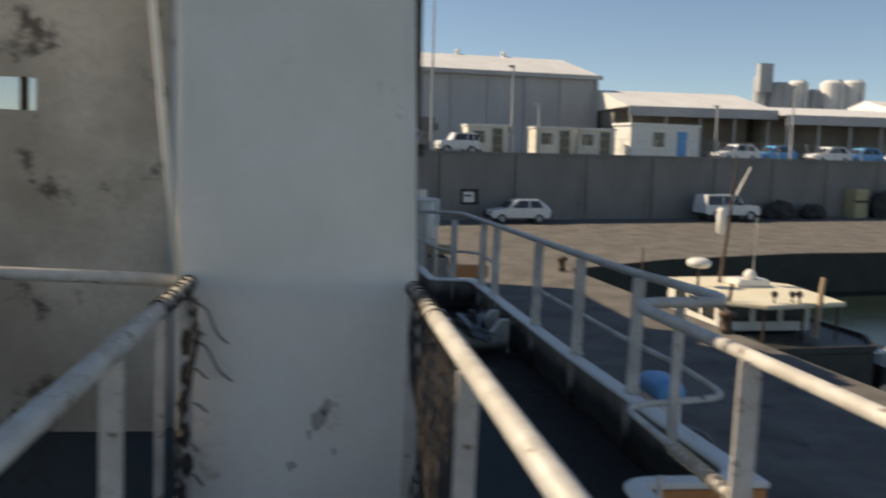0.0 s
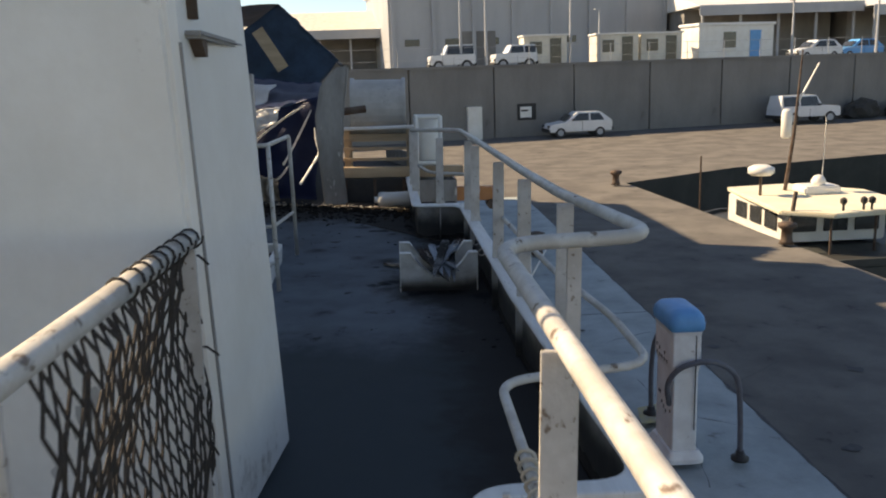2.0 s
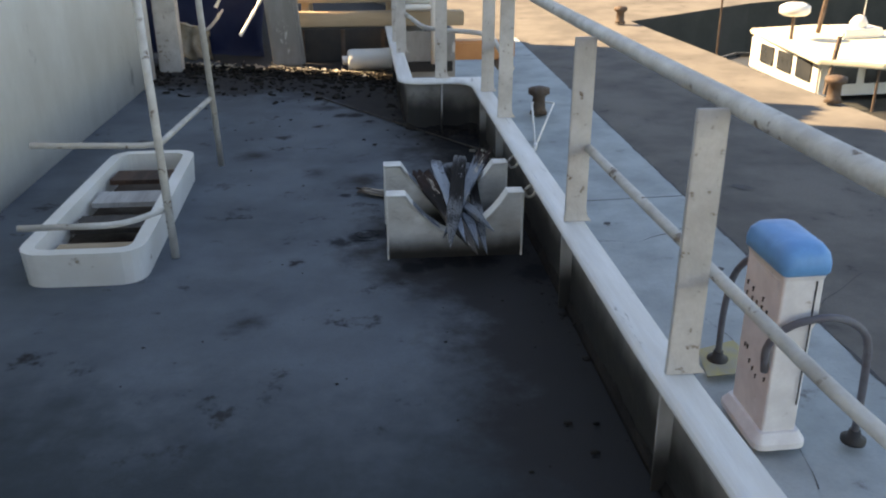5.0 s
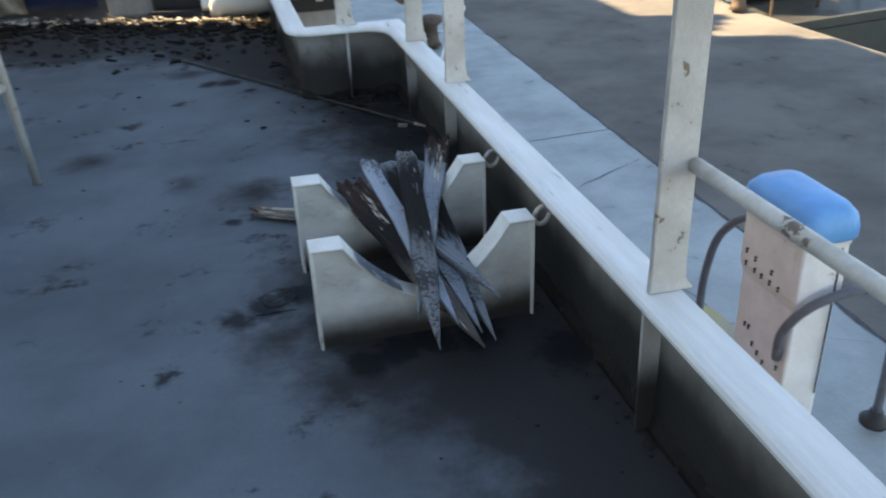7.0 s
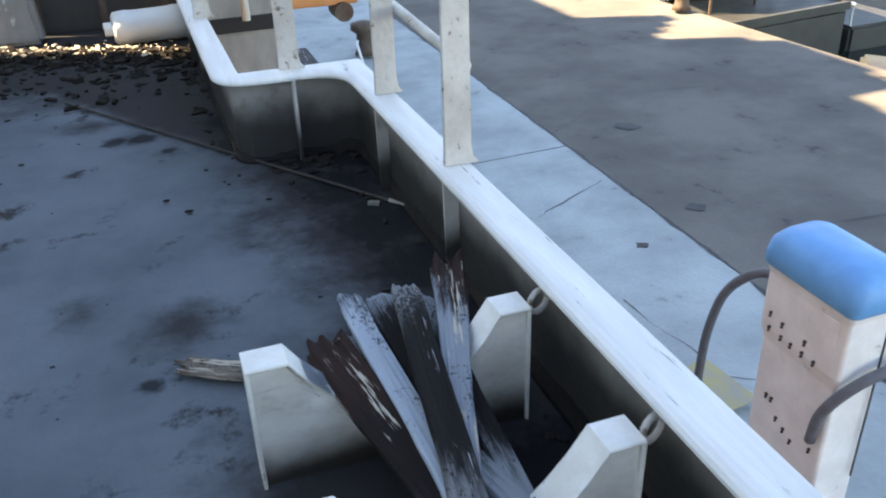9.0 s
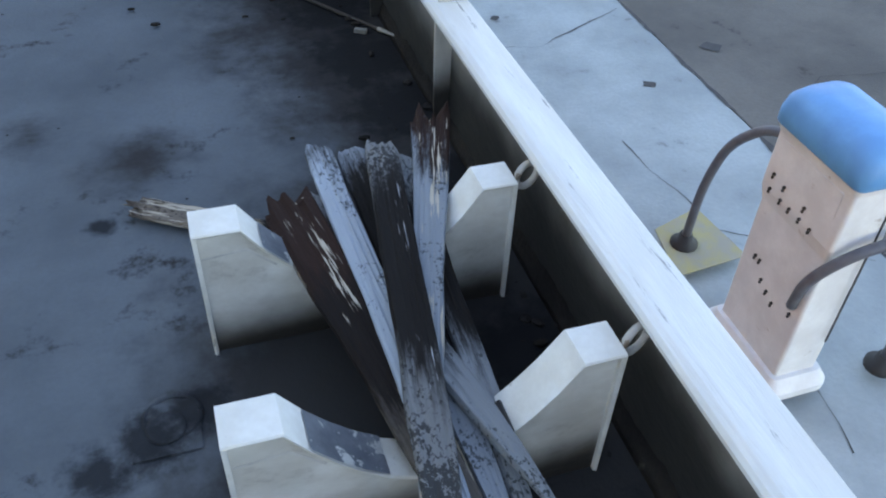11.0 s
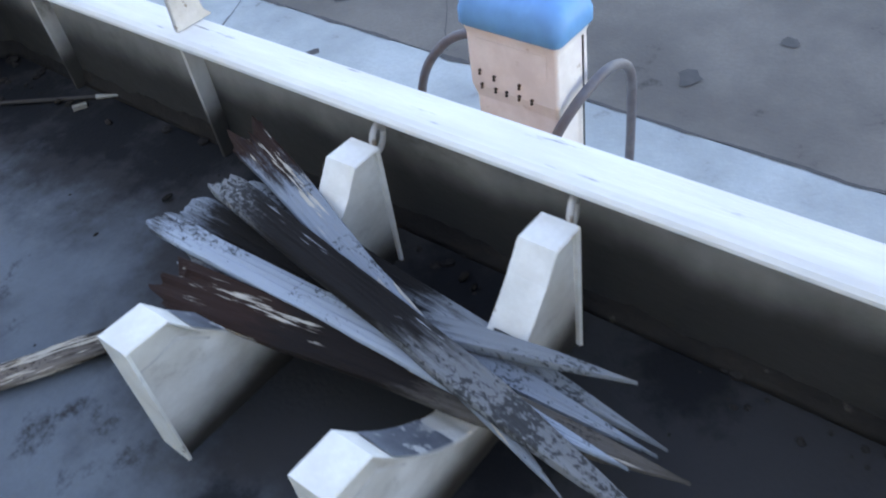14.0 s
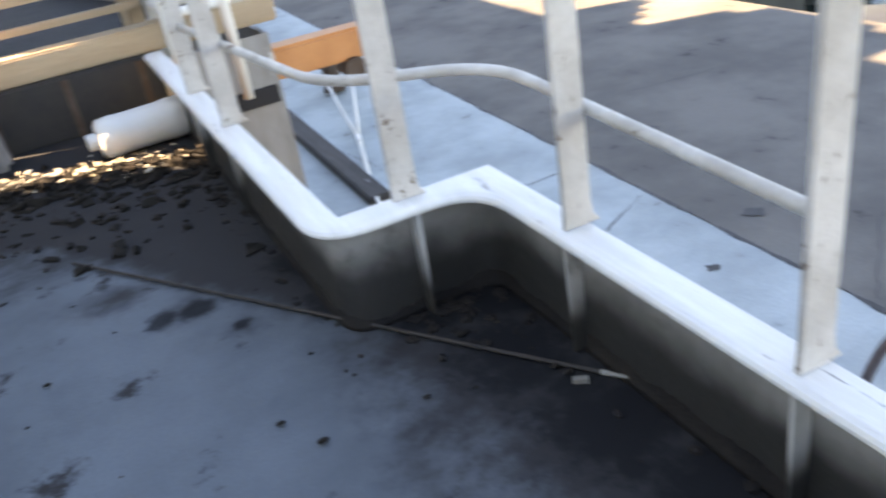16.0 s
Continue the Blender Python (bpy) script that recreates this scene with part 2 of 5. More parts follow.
BLACK = material("black_rubber", (0.02, 0.02, 0.022), (0.03, 0.028, 0.026), 9, 0.6)
NET = material("tarred_net_twine", (0.028, 0.024, 0.022), (0.05, 0.04, 0.034), 20, 0.8, bump=0.3)
YELLOW = material("faded_yellow_paint", (0.46, 0.38, 0.16), (0.36, 0.33, 0.26), 5, 0.8, bump=0.1)
STEEL = material("rusty_steel", (0.13, 0.10, 0.08), (0.08, 0.045, 0.03), 6, 0.65, 0.3, bump=0.4)
GREYWOOD = material("silvered_wood", (0.47, 0.47, 0.47), (0.27, 0.26, 0.25), 7, 0.8, bump=0.8, grain=55, stretch=(1, 0.10, 1), spots=(0.065, 0.05, 0.042), spot_scale=9, spot_cut=0.57, spot_soft=0.05, random_shade=0.18)
DARKWOOD = material("tarred_wood", (0.052, 0.042, 0.038), (0.022, 0.018, 0.016), 8, 0.7, bump=0.9, grain=55, stretch=(1, 0.10, 1), spots=(0.36, 0.35, 0.34), spot_scale=7, spot_cut=0.62, spot_soft=0.04, random_shade=0.15)
BROWNWOOD = material("rotten_brown_wood", (0.090, 0.042, 0.026), (0.032, 0.019, 0.014), 8, 0.8, bump=1.0, grain=55, stretch=(1, 0.10, 1), spots=(0.42, 0.33, 0.24), spot_scale=9, spot_cut=0.63, spot_soft=0.03)
def stave_wood(name, grey, dark, d0, d1, rot, pale=0.62, shade=0.12, specks=0.61):
    """Weathered split wood along the object's y: bark-dark between d0 and d1 from the head, rotten brown over the first rot metres, pale torn fibres."""
    m = material(name, grey, tuple(c * 0.74 for c in grey), 6, 0.8, bump=0.55, grain=70, stretch=(1, 0.12, 1), spots=tuple(c * 0.25 for c in grey), spot_scale=15, spot_cut=0.64, spot_soft=0.10, random_shade=shade, gloss=0.2)
    nt = m.node_tree
    n, link = nt.nodes, nt.links.new
    b = n["Principled BSDF"]
    col = b.inputs["Base Color"].links[0].from_socket
    co = n.new("ShaderNodeTexCoord")
    sep = n.new("ShaderNodeSeparateXYZ")
    link(co.outputs["Object"], sep.inputs[0])

    def calc(op, a, c):
        x = n.new("ShaderNodeMath")
        x.operation = op
        for sock, v in zip(x.inputs, (a, c)):
            if isinstance(v, (int, float)):
                sock.default_value = v
            else:
                link(v, sock)
        return x.outputs[0]

    def streak(scale, along, det=5):
        mp = n.new("ShaderNodeMapping")
        mp.inputs["Scale"].default_value = (1, along, 1)
        link(co.outputs["Object"], mp.inputs[0])
        t = n.new("ShaderNodeTexNoise")
        t.inputs["Scale"].default_value, t.inputs["Detail"].default_value, t.inputs["Roughness"].default_value = scale, det, 0.7
        link(mp.outputs[0], t.inputs["Vector"])
        return t.outputs["Fac"]

    def over(fac, lo, hi, colour, base):
        r = n.new("ShaderNodeMapRange")
        r.interpolation_type = "SMOOTHSTEP"
        r.inputs[1].default_value, r.inputs[2].default_value = lo, hi
        link(fac, r.inputs[0])
        x = n.new("ShaderNodeMix")
        x.data_type = "RGBA"
        link(r.outputs[0], x.inputs[0])
        link(base, x.inputs[6])
        x.inputs[7].default_value = (*colour, 1)
        return x.outputs[2]

    col = over(calc("ADD", streak(120, 0.7, 4), calc("MULTIPLY", calc("SUBTRACT", streak(7, 0.6, 2), 0.5), 0.8)), specks, specks + 0.05, tuple(c * 0.2 for c in grey), col)
    ragged = calc("ADD", calc("MULTIPLY", calc("SUBTRACT", streak(18, 0.22), 0.5), 0.30), calc("MULTIPLY", calc("SUBTRACT", streak(85, 0.10), 0.5), 0.34))
    down = calc("MULTIPLY", sep.outputs[1], -1.0)
    if d1 > d0:
        far = calc("SUBTRACT", (d1 - d0) / 2, calc("ABSOLUTE", calc("SUBTRACT", down, (d0 + d1) / 2), 0))
        col = over(calc("ADD", far, ragged), -0.07, 0.09, dark, col)
    if rot > 0:
        col = over(calc("ADD", calc("SUBTRACT", rot, down), ragged), -0.06, 0.10, (0.027, 0.0112, 0.0078), col)
    col = over(calc("ADD", streak(95, 0.05, 3), calc("MULTIPLY", calc("SUBTRACT", streak(9, 0.35, 3), 0.5), 0.9)), pale, pale + 0.06, (0.46, 0.40, 0.33) if rot > 0 else (0.40, 0.41, 0.43), col)
    link(col, b.inputs["Base Color"])
    return m


BARK = (0.009, 0.0068, 0.0062)
WOOD_BROWN = stave_wood("rotten_brown_wood", (0.13, 0.11, 0.095), (0.010, 0.006, 0.005), -0.1, 0.60, 0.26, 0.64)
WOOD_LIGHT = stave_wood("silvered_wood", (0.36, 0.42, 0.48), BARK, -0.1, 0.05, 0.0, 0.80, specks=0.63)
WOOD_BARK = stave_wood("bark_dark_wood", (0.20, 0.205, 0.21), BARK, 0.09, 0.62, 0.0, 0.70, specks=0.52)
WOOD_DARK = stave_wood("tarred_wood", (0.27, 0.31, 0.35), BARK, 0.03, 0.60, 0.0, 0.82)
WOOD_ROT = stave_wood("split_grey_wood", (0.27, 0.31, 0.35), BARK, 0.10, 0.17, 0.14, 0.64)
WOOD_DECK = stave_wood("splintered_deck_wood", (0.20, 0.165, 0.14), BARK, 0.22, 0.40, 0.04, 0.58)
WOOD_MIXED = stave_wood("patched_grey_wood", (0.26, 0.285, 0.305), BARK, 0.12, 0.52, 0.0, 0.76, specks=0.60)
PADGREY = material("scuffed_saddle_lining", (0.30, 0.33, 0.37), (0.17, 0.19, 0.22), 14, 0.6, bump=0.4, grain=60, spots=(0.70, 0.70, 0.68), spot_scale=22, spot_cut=0.54, spot_soft=0.04)
# white drum greyed in its colour for the shade it stands in
GREYDRUM = material("grey_drum_paint", (0.52, 0.51, 0.49), (0.38, 0.37, 0.35), 3, 0.55, bump=0.2, grain=20, spots=(0.2, 0.17, 0.15), spot_scale=5, spot_cut=0.62)
GUSSETPAINT = material("grimy_shaded_gusset", (0.66, 0.64, 0.61), (0.46, 0.44, 0.41), 6, 0.6, bump=0.25, grain=50, spots=(0.14, 0.12, 0.10), spot_scale=6, spot_cut=0.58, spot_soft=0.15, stretch=(1, 1, 0.5))
WEBPAINT = material("dirty_shaded_web", (0.76, 0.75, 0.71), (0.52, 0.49, 0.44), 5, 0.55, bump=0.2, grain=60, spots=(0.20, 0.16, 0.125), spot_scale=5.5, spot_cut=0.56, spot_soft=0.22, stretch=(0.7, 1, 1.2))
# gussets and webs likewise, dirt and painted shade at the foot
rising_stain_shade(GUSSETPAINT, (0.036, 0.032, 0.029), 0.18, 0.16)
rising_stain_shade(WEBPAINT, (0.032, 0.026, 0.022), 0.085, 0.11)
DARKPAINT = material("weathered_grey_paint", (0.33, 0.32, 0.31), (0.20, 0.19, 0.18), 3, 0.6, bump=0.3, grain=30, spots=(0.55, 0.53, 0.50), spot_scale=5, spot_cut=0.62, stretch=(1, 1, 0.4))
# mirror finish in place of clear glass with bright sky behind
SKYMIRROR = material("reflecting_pane", (0.7, 0.72, 0.75), (0.65, 0.67, 0.7), 2, 0.1, metal=0.95, bump=0.0)
BEAMWOOD = material("timber_beam", (0.52, 0.39, 0.27), (0.37, 0.27, 0.18), 4, 0.8, bump=0.4, stretch=(0.15, 1, 1))
TARP = material("navy_tarpaulin", (0.011, 0.020, 0.075), (0.018, 0.034, 0.105), 2.5, 0.5, bump=0.3, grain=14)
TARPBLUE = material("teal_tarpaulin", (0.045, 0.10, 0.17), (0.03, 0.06, 0.10), 2.0, 0.45, bump=0.3, grain=14)
SILVER = material("silver_sheet", (0.90, 0.90, 0.88), (0.76, 0.76, 0.76), 3, 0.32, 0.1, bump=0.5, grain=10)
CARWHITE = material("car_paint", (0.72, 0.73, 0.74), (0.66, 0.67, 0.68), 2, 0.3, bump=0.0)
GLASS = material("dark_glass", (0.03, 0.035, 0.04), (0.05, 0.055, 0.06), 2, 0.08, bump=0.0)
SIDING = material("grey_metal_siding", (0.44, 0.45, 0.46), (0.36, 0.37, 0.385), 0.3, 0.6, bump=0.1, grain=6, spots=(0.28, 0.28, 0.28), spot_scale=0.5, spot_cut=0.64, spot_soft=0.2, stretch=(1, 1, 0.3))
ROOF = material("pale_metal_roof", (0.80, 0.79, 0.76), (0.70, 0.68, 0.65), 0.3, 0.5, bump=0.1, grain=5)
BRICKBUFF = material("buff_box_paint", (0.74, 0.70, 0.60), (0.62, 0.57, 0.48), 1.5, 0.6, bump=0.1)
BOATWHITE = material("boat_gelcoat", (0.78, 0.77, 0.73), (0.70, 0.68, 0.63), 2, 0.35, bump=0.05)
CREAM = material("cream_boat_roof", (0.76, 0.70, 0.55), (0.68, 0.62, 0.47), 1.5, 0.6, bump=0.1)
DARKGREEN = material("dark_boat_hull", (0.05, 0.055, 0.05), (0.035, 0.035, 0.035), 1.5, 0.5, bump=0.1)
DEBRIS = material("rubble_dirt", (0.034, 0.028, 0.024), (0.018, 0.016, 0.014), 6, 0.9, bump=0.9, grain=50, spots=(0.24, 0.21, 0.17), spot_scale=18, spot_cut=0.70, spot_soft=0.03, gloss=0.08)
WATER = material("harbour_water", (0.010, 0.018, 0.016), (0.014, 0.024, 0.020), 0.4, 0.14, bump=0.5, grain=1.8, gloss=0.12)
GREENSKIP = material("dark_netting_pile", (0.03, 0.032, 0.03), (0.05, 0.045, 0.04), 2, 0.9, bump=0.6)
WOODTIP = material("dulled_metal", (0.36, 0.34, 0.30), (0.22, 0.20, 0.17), 30, 0.6)
CHALK = material("shell_fragments", (0.62, 0.56, 0.46), (0.45, 0.36, 0.26), 9, 0.8)
INK = material("black_marks", (0.05, 0.045, 0.045), (0.03, 0.03, 0.03), 9, 0.6)

# ---- builders ----
WHERE = {}


def thing(name, loc, label, category, group="", m=None, kind=""):
    """An Empty at the thing's base; m: the frame it stands in."""
    ob = new(name)
    ob.empty_display_size = 0.1
    ob.matrix_world = (m or Matrix()) @ Matrix.Translation(loc)
    WHERE[ob] = Vector(loc)
    return tagged(ob, label, category, group, kind)


def finish(bm, material_, name, smooth=False, bevel=0.0):
    if bevel:
        edges = [e for e in bm.edges if len(e.link_faces) == 2 and e.calc_face_angle(0) > 0.6]
        bmesh.ops.bevel(bm, geom=edges, offset=bevel, segments=2, affect="EDGES", clamp_overlap=True)
    bmesh.ops.recalc_face_normals(bm, faces=bm.faces)
    me = bpy.data.meshes.new(name)
    for f in bm.faces:
        f.smooth = smooth
    bm.to_mesh(me)
    bm.free()
    me.materials.append(material_)
    return me


def part(name, bm, material_, parent, label="", smooth=False, bevel=0.0):
    """One mesh under a thing or a part; bm is given in the thing's frame."""
    loc = WHERE[parent]
    bmesh.ops.translate(bm, vec=-loc, verts=bm.verts)
    ob = new(name, finish(bm, material_, name, smooth, bevel))
    ob.parent = parent
    WHERE[ob] = loc
    return tagged(ob, label)


def single(name, bm, material_, loc, label, category, group="", m=None, kind="", smooth=False, bevel=0.0):
    loc = Vector(loc)
    bmesh.ops.translate(bm, vec=-loc, verts=bm.verts)
    ob = new(name, finish(bm, material_, name, smooth, bevel))
    ob.matrix_world = (m or Matrix()) @ Matrix.Translation(loc)
    WHERE[ob] = loc
    return tagged(ob, label, category, group, kind)


def box(x0, x1, y0, y1, z0, z1, bm=None, m=None):
    bm = bm or bmesh.new()
    r = bmesh.ops.create_cube(bm, size=1, matrix=Matrix.Translation(((x0 + x1) / 2, (y0 + y1) / 2, (z0 + z1) / 2)) @ Matrix.Diagonal((x1 - x0, y1 - y0, z1 - z0, 1)))
    if m:
        bmesh.ops.transform(bm, matrix=m, verts=r["verts"])
    return bm


def round_path(pts, radius, steps=6):
    """Corners of a polyline rounded to arcs."""
    pts = [Vector(p) for p in pts]
    out = [pts[0]]
    for a, b, c in zip(pts, pts[1:], pts[2:]):
        u, v = (a - b), (c - b)
        d = min(radius, u.length * 0.49, v.length * 0.49)
        p, q = b + u.normalized() * d, b + v.normalized() * d
        for k in range(steps + 1):
            s = k / steps
            out.append(p * (1 - s) ** 2 + b * 2 * s * (1 - s) + q * s ** 2)
    out.append(pts[-1])
    return out


def tube(pts, r, n=10, bm=None, caps=True, flat=1.0):
    """A pipe swept along pts; r: a number or one radius a point."""
    bm = bm or bmesh.new()
    pts = [Vector(p) for p in pts]
    up = Vector((0.13, 0.21, 0.97))
    rings = []
    for i, p in enumerate(pts):
        d = (pts[min(i + 1, len(pts) - 1)] - pts[max(i - 1, 0)]).normalized()
        if abs(d.dot(up)) > 0.98:
            up = Vector((0.9, 0.3, 0.1))
        s = d.cross(up).normalized()
        u = s.cross(d)
        up = u
        rr = r[i] if isinstance(r, (list, tuple)) else r
        rings.append([bm.verts.new(p + s * math.cos(2 * math.pi * k / n) * rr + u * math.sin(2 * math.pi * k / n) * rr * flat) for k in range(n)])
    for a, b in zip(rings, rings[1:]):
        for k in range(n):
            bm.faces.new((a[k], a[(k + 1) % n], b[(k + 1) % n], b[k]))
    if caps:
        bm.faces.new(rings[0][::-1])
        bm.faces.new(rings[-1])
    return bm


def prism(outline, axis, a, b, bm=None):
    """An outline of (u, v) drawn out along axis from a to b: x: (y, z), y: (x, z), z: (x, y)."""
    bm = bm or bmesh.new()
    put = {"x": lambda u, v, w: (w, u, v), "y": lambda u, v, w: (u, w, v), "z": lambda u, v, w: (u, v, w)}[axis]
    lo = [bm.verts.new(put(u, v, a)) for u, v in outline]
    hi = [bm.verts.new(put(u, v, b)) for u, v in outline]
    k = len(lo)
    for i in range(k):
        bm.faces.new((lo[i], lo[(i + 1) % k], hi[(i + 1) % k], hi[i]))
    bm.faces.new(lo[::-1])
    bm.faces.new(hi)
    return bm


def lathe(profile, centre, n=20, bm=None):
    """(radius, z) pairs turned about the upright through centre."""
    bm = bm or bmesh.new()
    rings = [[bm.verts.new((centre[0] + r * math.cos(2 * math.pi * k / n), centre[1] + r * math.sin(2 * math.pi * k / n), centre[2] + z)) for k in range(n)] for r, z in profile]
    for a, b in zip(rings, rings[1:]):
        for k in range(n):
            bm.faces.new((a[k], a[(k + 1) % n], b[(k + 1) % n], b[k]))
    bm.faces.new(rings[0][::-1])
    bm.faces.new(rings[-1])
    return bm


def strip(path, section, bm=None):
    """A flat section of (side, up) swept along a level path of (x, y); side grows to the path's right."""
    bm = bm or bmesh.new()
    rings = []
    for i, (x, y) in enumerate(path):
        a, b = path[max(i - 1, 0)], path[min(i + 1, len(path) - 1)]
        d = Vector((b[0] - a[0], b[1] - a[1])).normalized()
        rings.append([bm.verts.new((x + d.y * s, y - d.x * s, u)) for s, u in section])
    k = len(section)
    for a, b in zip(rings, rings[1:]):
        for j in range(k):
            bm.faces.new((a[j], a[(j + 1) % k], b[(j + 1) % k], b[j]))
    bm.faces.new(rings[0][::-1])
    bm.faces.new(rings[-1])
    return bm

# ---- frames of reference: the vessel is level, the quay leans a little against it ----
FX = Vector((1, 0, 0.023)).normalized()
FZ = Vector((-0.023, -0.0165, 1)).normalized()
FY = FZ.cross(FX)
EYE0 = Vector((1.0, 0.5, 1.57))
QUAY = Matrix.Translation(EYE0) @ Matrix.Scale(1.05, 4) @ Matrix.Translation(-EYE0) @ Matrix.Translation((4, 9, -2.1)) @ Matrix((FX, FY, FZ)).transposed().to_4x4()

# ---- harbour ground ----
single("pavement", prism([(-1.35, -70), (1.33, -70), (1.33, 17.0), (-1.35, 17.0)], "z", -0.5, 0.004), CONCRETE, (0, 0, 0), "pale worn concrete apron along the quay edge", "pavement", m=QUAY, kind="structure")
ground = bmesh.new()
outline = [(1.345, -70), (6.9, -70), (6.2, 3.0), (5.75, 9.4), (5.1, 19.1), (10.0, 22.0), (17.0, 24.3), (28.3, 25.7), (150, 32), (150, 80), (-90, 17), (-90, 17.0), (1.345, 17.0)]
prism(outline, "z", -3.2, 0.0, ground)
single("ground", ground, ROAD, (0, 0, 0), "worn brown asphalt quay round a harbour basin", "ground", m=QUAY, kind="structure")
single("quay_wall", strip([(6.9, -70), (6.2, 3.0), (5.75, 9.4), (5.1, 19.1), (10.0, 22.0), (17.0, 24.3), (28.3, 25.7), (150, 32)], [(-0.02, -3.2), (0.03, -3.2), (0.03, -0.01), (-0.02, -0.01)]), QUAYWALL, (0, 0, 0), "dark damp concrete face of the basin", "quay wall", m=QUAY, kind="structure")
single("water", box(-200, 300, -200, 60, -2.5, -1.75), WATER, (0, 0, -2), "dark green harbour water in shade", "water", m=QUAY, kind="structure")
joint = bmesh.new()
for y0 in (-4.0, 4.4):
    box(-1.35, 1.33, y0 - 0.004, y0 + 0.004, 0.0, 0.0075, joint)
def crack(pts, w, seed, bm):
    """A ragged dark line of uneven width laid on the quay."""
    prev_ = None
    for (xa, ya), (xb, yb) in zip(pts, pts[1:]):
        n = max(2, int(math.hypot(xb - xa, yb - ya) / 0.06))
        for k in range(n):
            u = k / n
            x, y = xa + (xb - xa) * u, ya + (yb - ya) * u
            off = 0.028 * noise.noise(Vector((x * 3, y * 3, seed))) + 0.012 * noise.noise(Vector((x * 14, y * 14, seed)))
            ww = w * max(0.12, 0.6 + 1.3 * noise.noise(Vector((x * 2.3, y * 2.3, seed + 9))))
            d = Vector((-(yb - ya), xb - xa)).normalized()
            cur = [bm.verts.new((x + d.x * (off + q), y + d.y * (off + q), 0.0085)) for q in (-ww, ww)]
            if prev_:
                bm.faces.new((prev_[0], prev_[1], cur[1], cur[0]))
            prev_ = cur


box(1.325, 1.35, -30, -6, -0.01, 0.0085, joint)
box(1.325, 1.35, 12, 17, -0.01, 0.0085, joint)
crack([(1.337, -6), (1.337, 12)], 0.022, 3, joint)
for k, pts in enumerate((((-1.3, 2.9), (-0.4, 3.2), (0.3, 3.0), (1.3, 3.5)), ((-1.2, 0.5), (-0.2, 0.2), (0.4, 0.5), (1.3, -0.1)), ((0.2, -1.2), (0.5, 0.2), (0.3, 1.6)), ((1.4, 1.2), (2.3, 1.9), (3.6, 1.7)), ((1.4, 4.8), (2.6, 5.6), (4.4, 5.2)), ((-0.6, 4.4), (-0.2, 5.6), (-0.5, 7.2)))):
    crack(pts, 0.006, 20 + k, joint)
single("pavement_joint", joint, INK, (0, 0, 0), "dark sealed joints between concrete slabs", "joint", m=QUAY, kind="structure")
spots = bmesh.new()
rnd = random.Random(5)
for x, y, r in [(1.9, -0.6, 0.10), (2.6, -1.0, 0.08), (0.2, 0.55, 0.05), (3.1, 1.5, 0.13), (1.7, 2.6, 0.09), (0.9, 2.2, 0.06), (2.2, 4.6, 0.14), (3.4, -0.8, 0.16), (0.1, 3.6, 0.05), (-0.4, 5.2, 0.09)]:
    vs = [spots.verts.new((x + r * (0.6 + 0.7 * rnd.random()) * math.cos(a * 0.7), y + r * (0.5 + 0.6 * rnd.random()) * math.sin(a * 0.7), 0.009)) for a in range(9)]
    spots.faces.new(vs)
single("timber_baulk", box(-0.70, -0.47, 5.1, 9.3, 0.007, 0.11), DARKWOOD, (-0.58, 7.2, 0.007), "long dark strip laid on the quay", "timber", m=QUAY, bevel=0.015)
single("oil_stain", spots, INK, (0, 0, 0), "black oil blots on the quay", "stain", m=QUAY, kind="stuff")

# yard above the harbour wall
UW = Vector((0.974, 0.226, 0))
NW = Vector((-0.226, 0.974, 0))
P0 = Vector((10.53, 41.41, 0))
yard = bmesh.new()
a, b = P0 - UW * 110 + NW * 0.5, P0 + UW * 190 + NW * 0.5
prism([(a.x, a.y), (b.x, b.y), (b.x + 60 * NW.x, b.y + 400), (a.x - 300, a.y + 500)], "z", 0.0, 3.85, yard)
single("ground_upper_yard", yard, ROAD, (0, 0, 0), "raised dusty yard behind the harbour wall", "ground", m=QUAY, kind="structure")
wall = thing("wall_harbour", P0, "tall grey concrete harbour wall with panel joints", "wall", m=QUAY, kind="structure")
WM = QUAY @ Matrix.Translation(P0) @ Matrix((UW, NW, Vector((0, 0, 1)))).transposed().to_4x4()
WHERE[wall] = Vector((0, 0, 0))
wall.matrix_world = WM
panel_me = None
for i in range(-14, 30):
    h = 3.95 if i < 8 else 4.05
    if panel_me is None:
        panel_me = part("panel", box(-2.47, 2.47, 0, 0.5, -0.2, 4.0), HARBOURWALL, wall, bevel=0.03)
        panel_me.location.x = i * 5.0
    else:
        ob = new("panel", panel_me.data)
        ob.parent = wall
        ob.location.x = i * 5.0
part("coping", box(-70, 150, -0.06, 0.56, 4.0, 4.14), HARBOURWALL, wall, "concrete coping")
part("backing", box(-70, 150, 0.3, 0.55, -0.2, 4.0), HARBOURWALL, wall)
fence = thing("yard_fence", (0, 0.3, 4.14), "thin wire fence with grey posts on the wall", "fence", m=WM)
for i in range(-12, 28):
    part("fence_post", tube([(i * 2.6, 0.3, 4.14), (i * 2.6, 0.3, 5.2)], 0.025, 6), SIDING, fence)
for z in (4.5, 5.15):
    part("wire", tube([(-32, 0.3, z), (72, 0.3, z)], 0.008, 4), SIDING, fence)
sign = thing("notice_board", (-5.5, -0.06, 1.0), "small black framed notice board with white sheet", "sign", m=WM)
part("frame", box(-6.1, -4.95, -0.07, -0.005, 0.95, 1.9), BLACK, sign, bevel=0.01)
part("sheet", box(-5.95, -5.25, -0.085, -0.071, 1.1, 1.72), BOATWHITE, sign, "weathered white sheet")
part("bar", box(-5.9, -5.45, -0.09, -0.086, 1.45, 1.55), INK, sign)
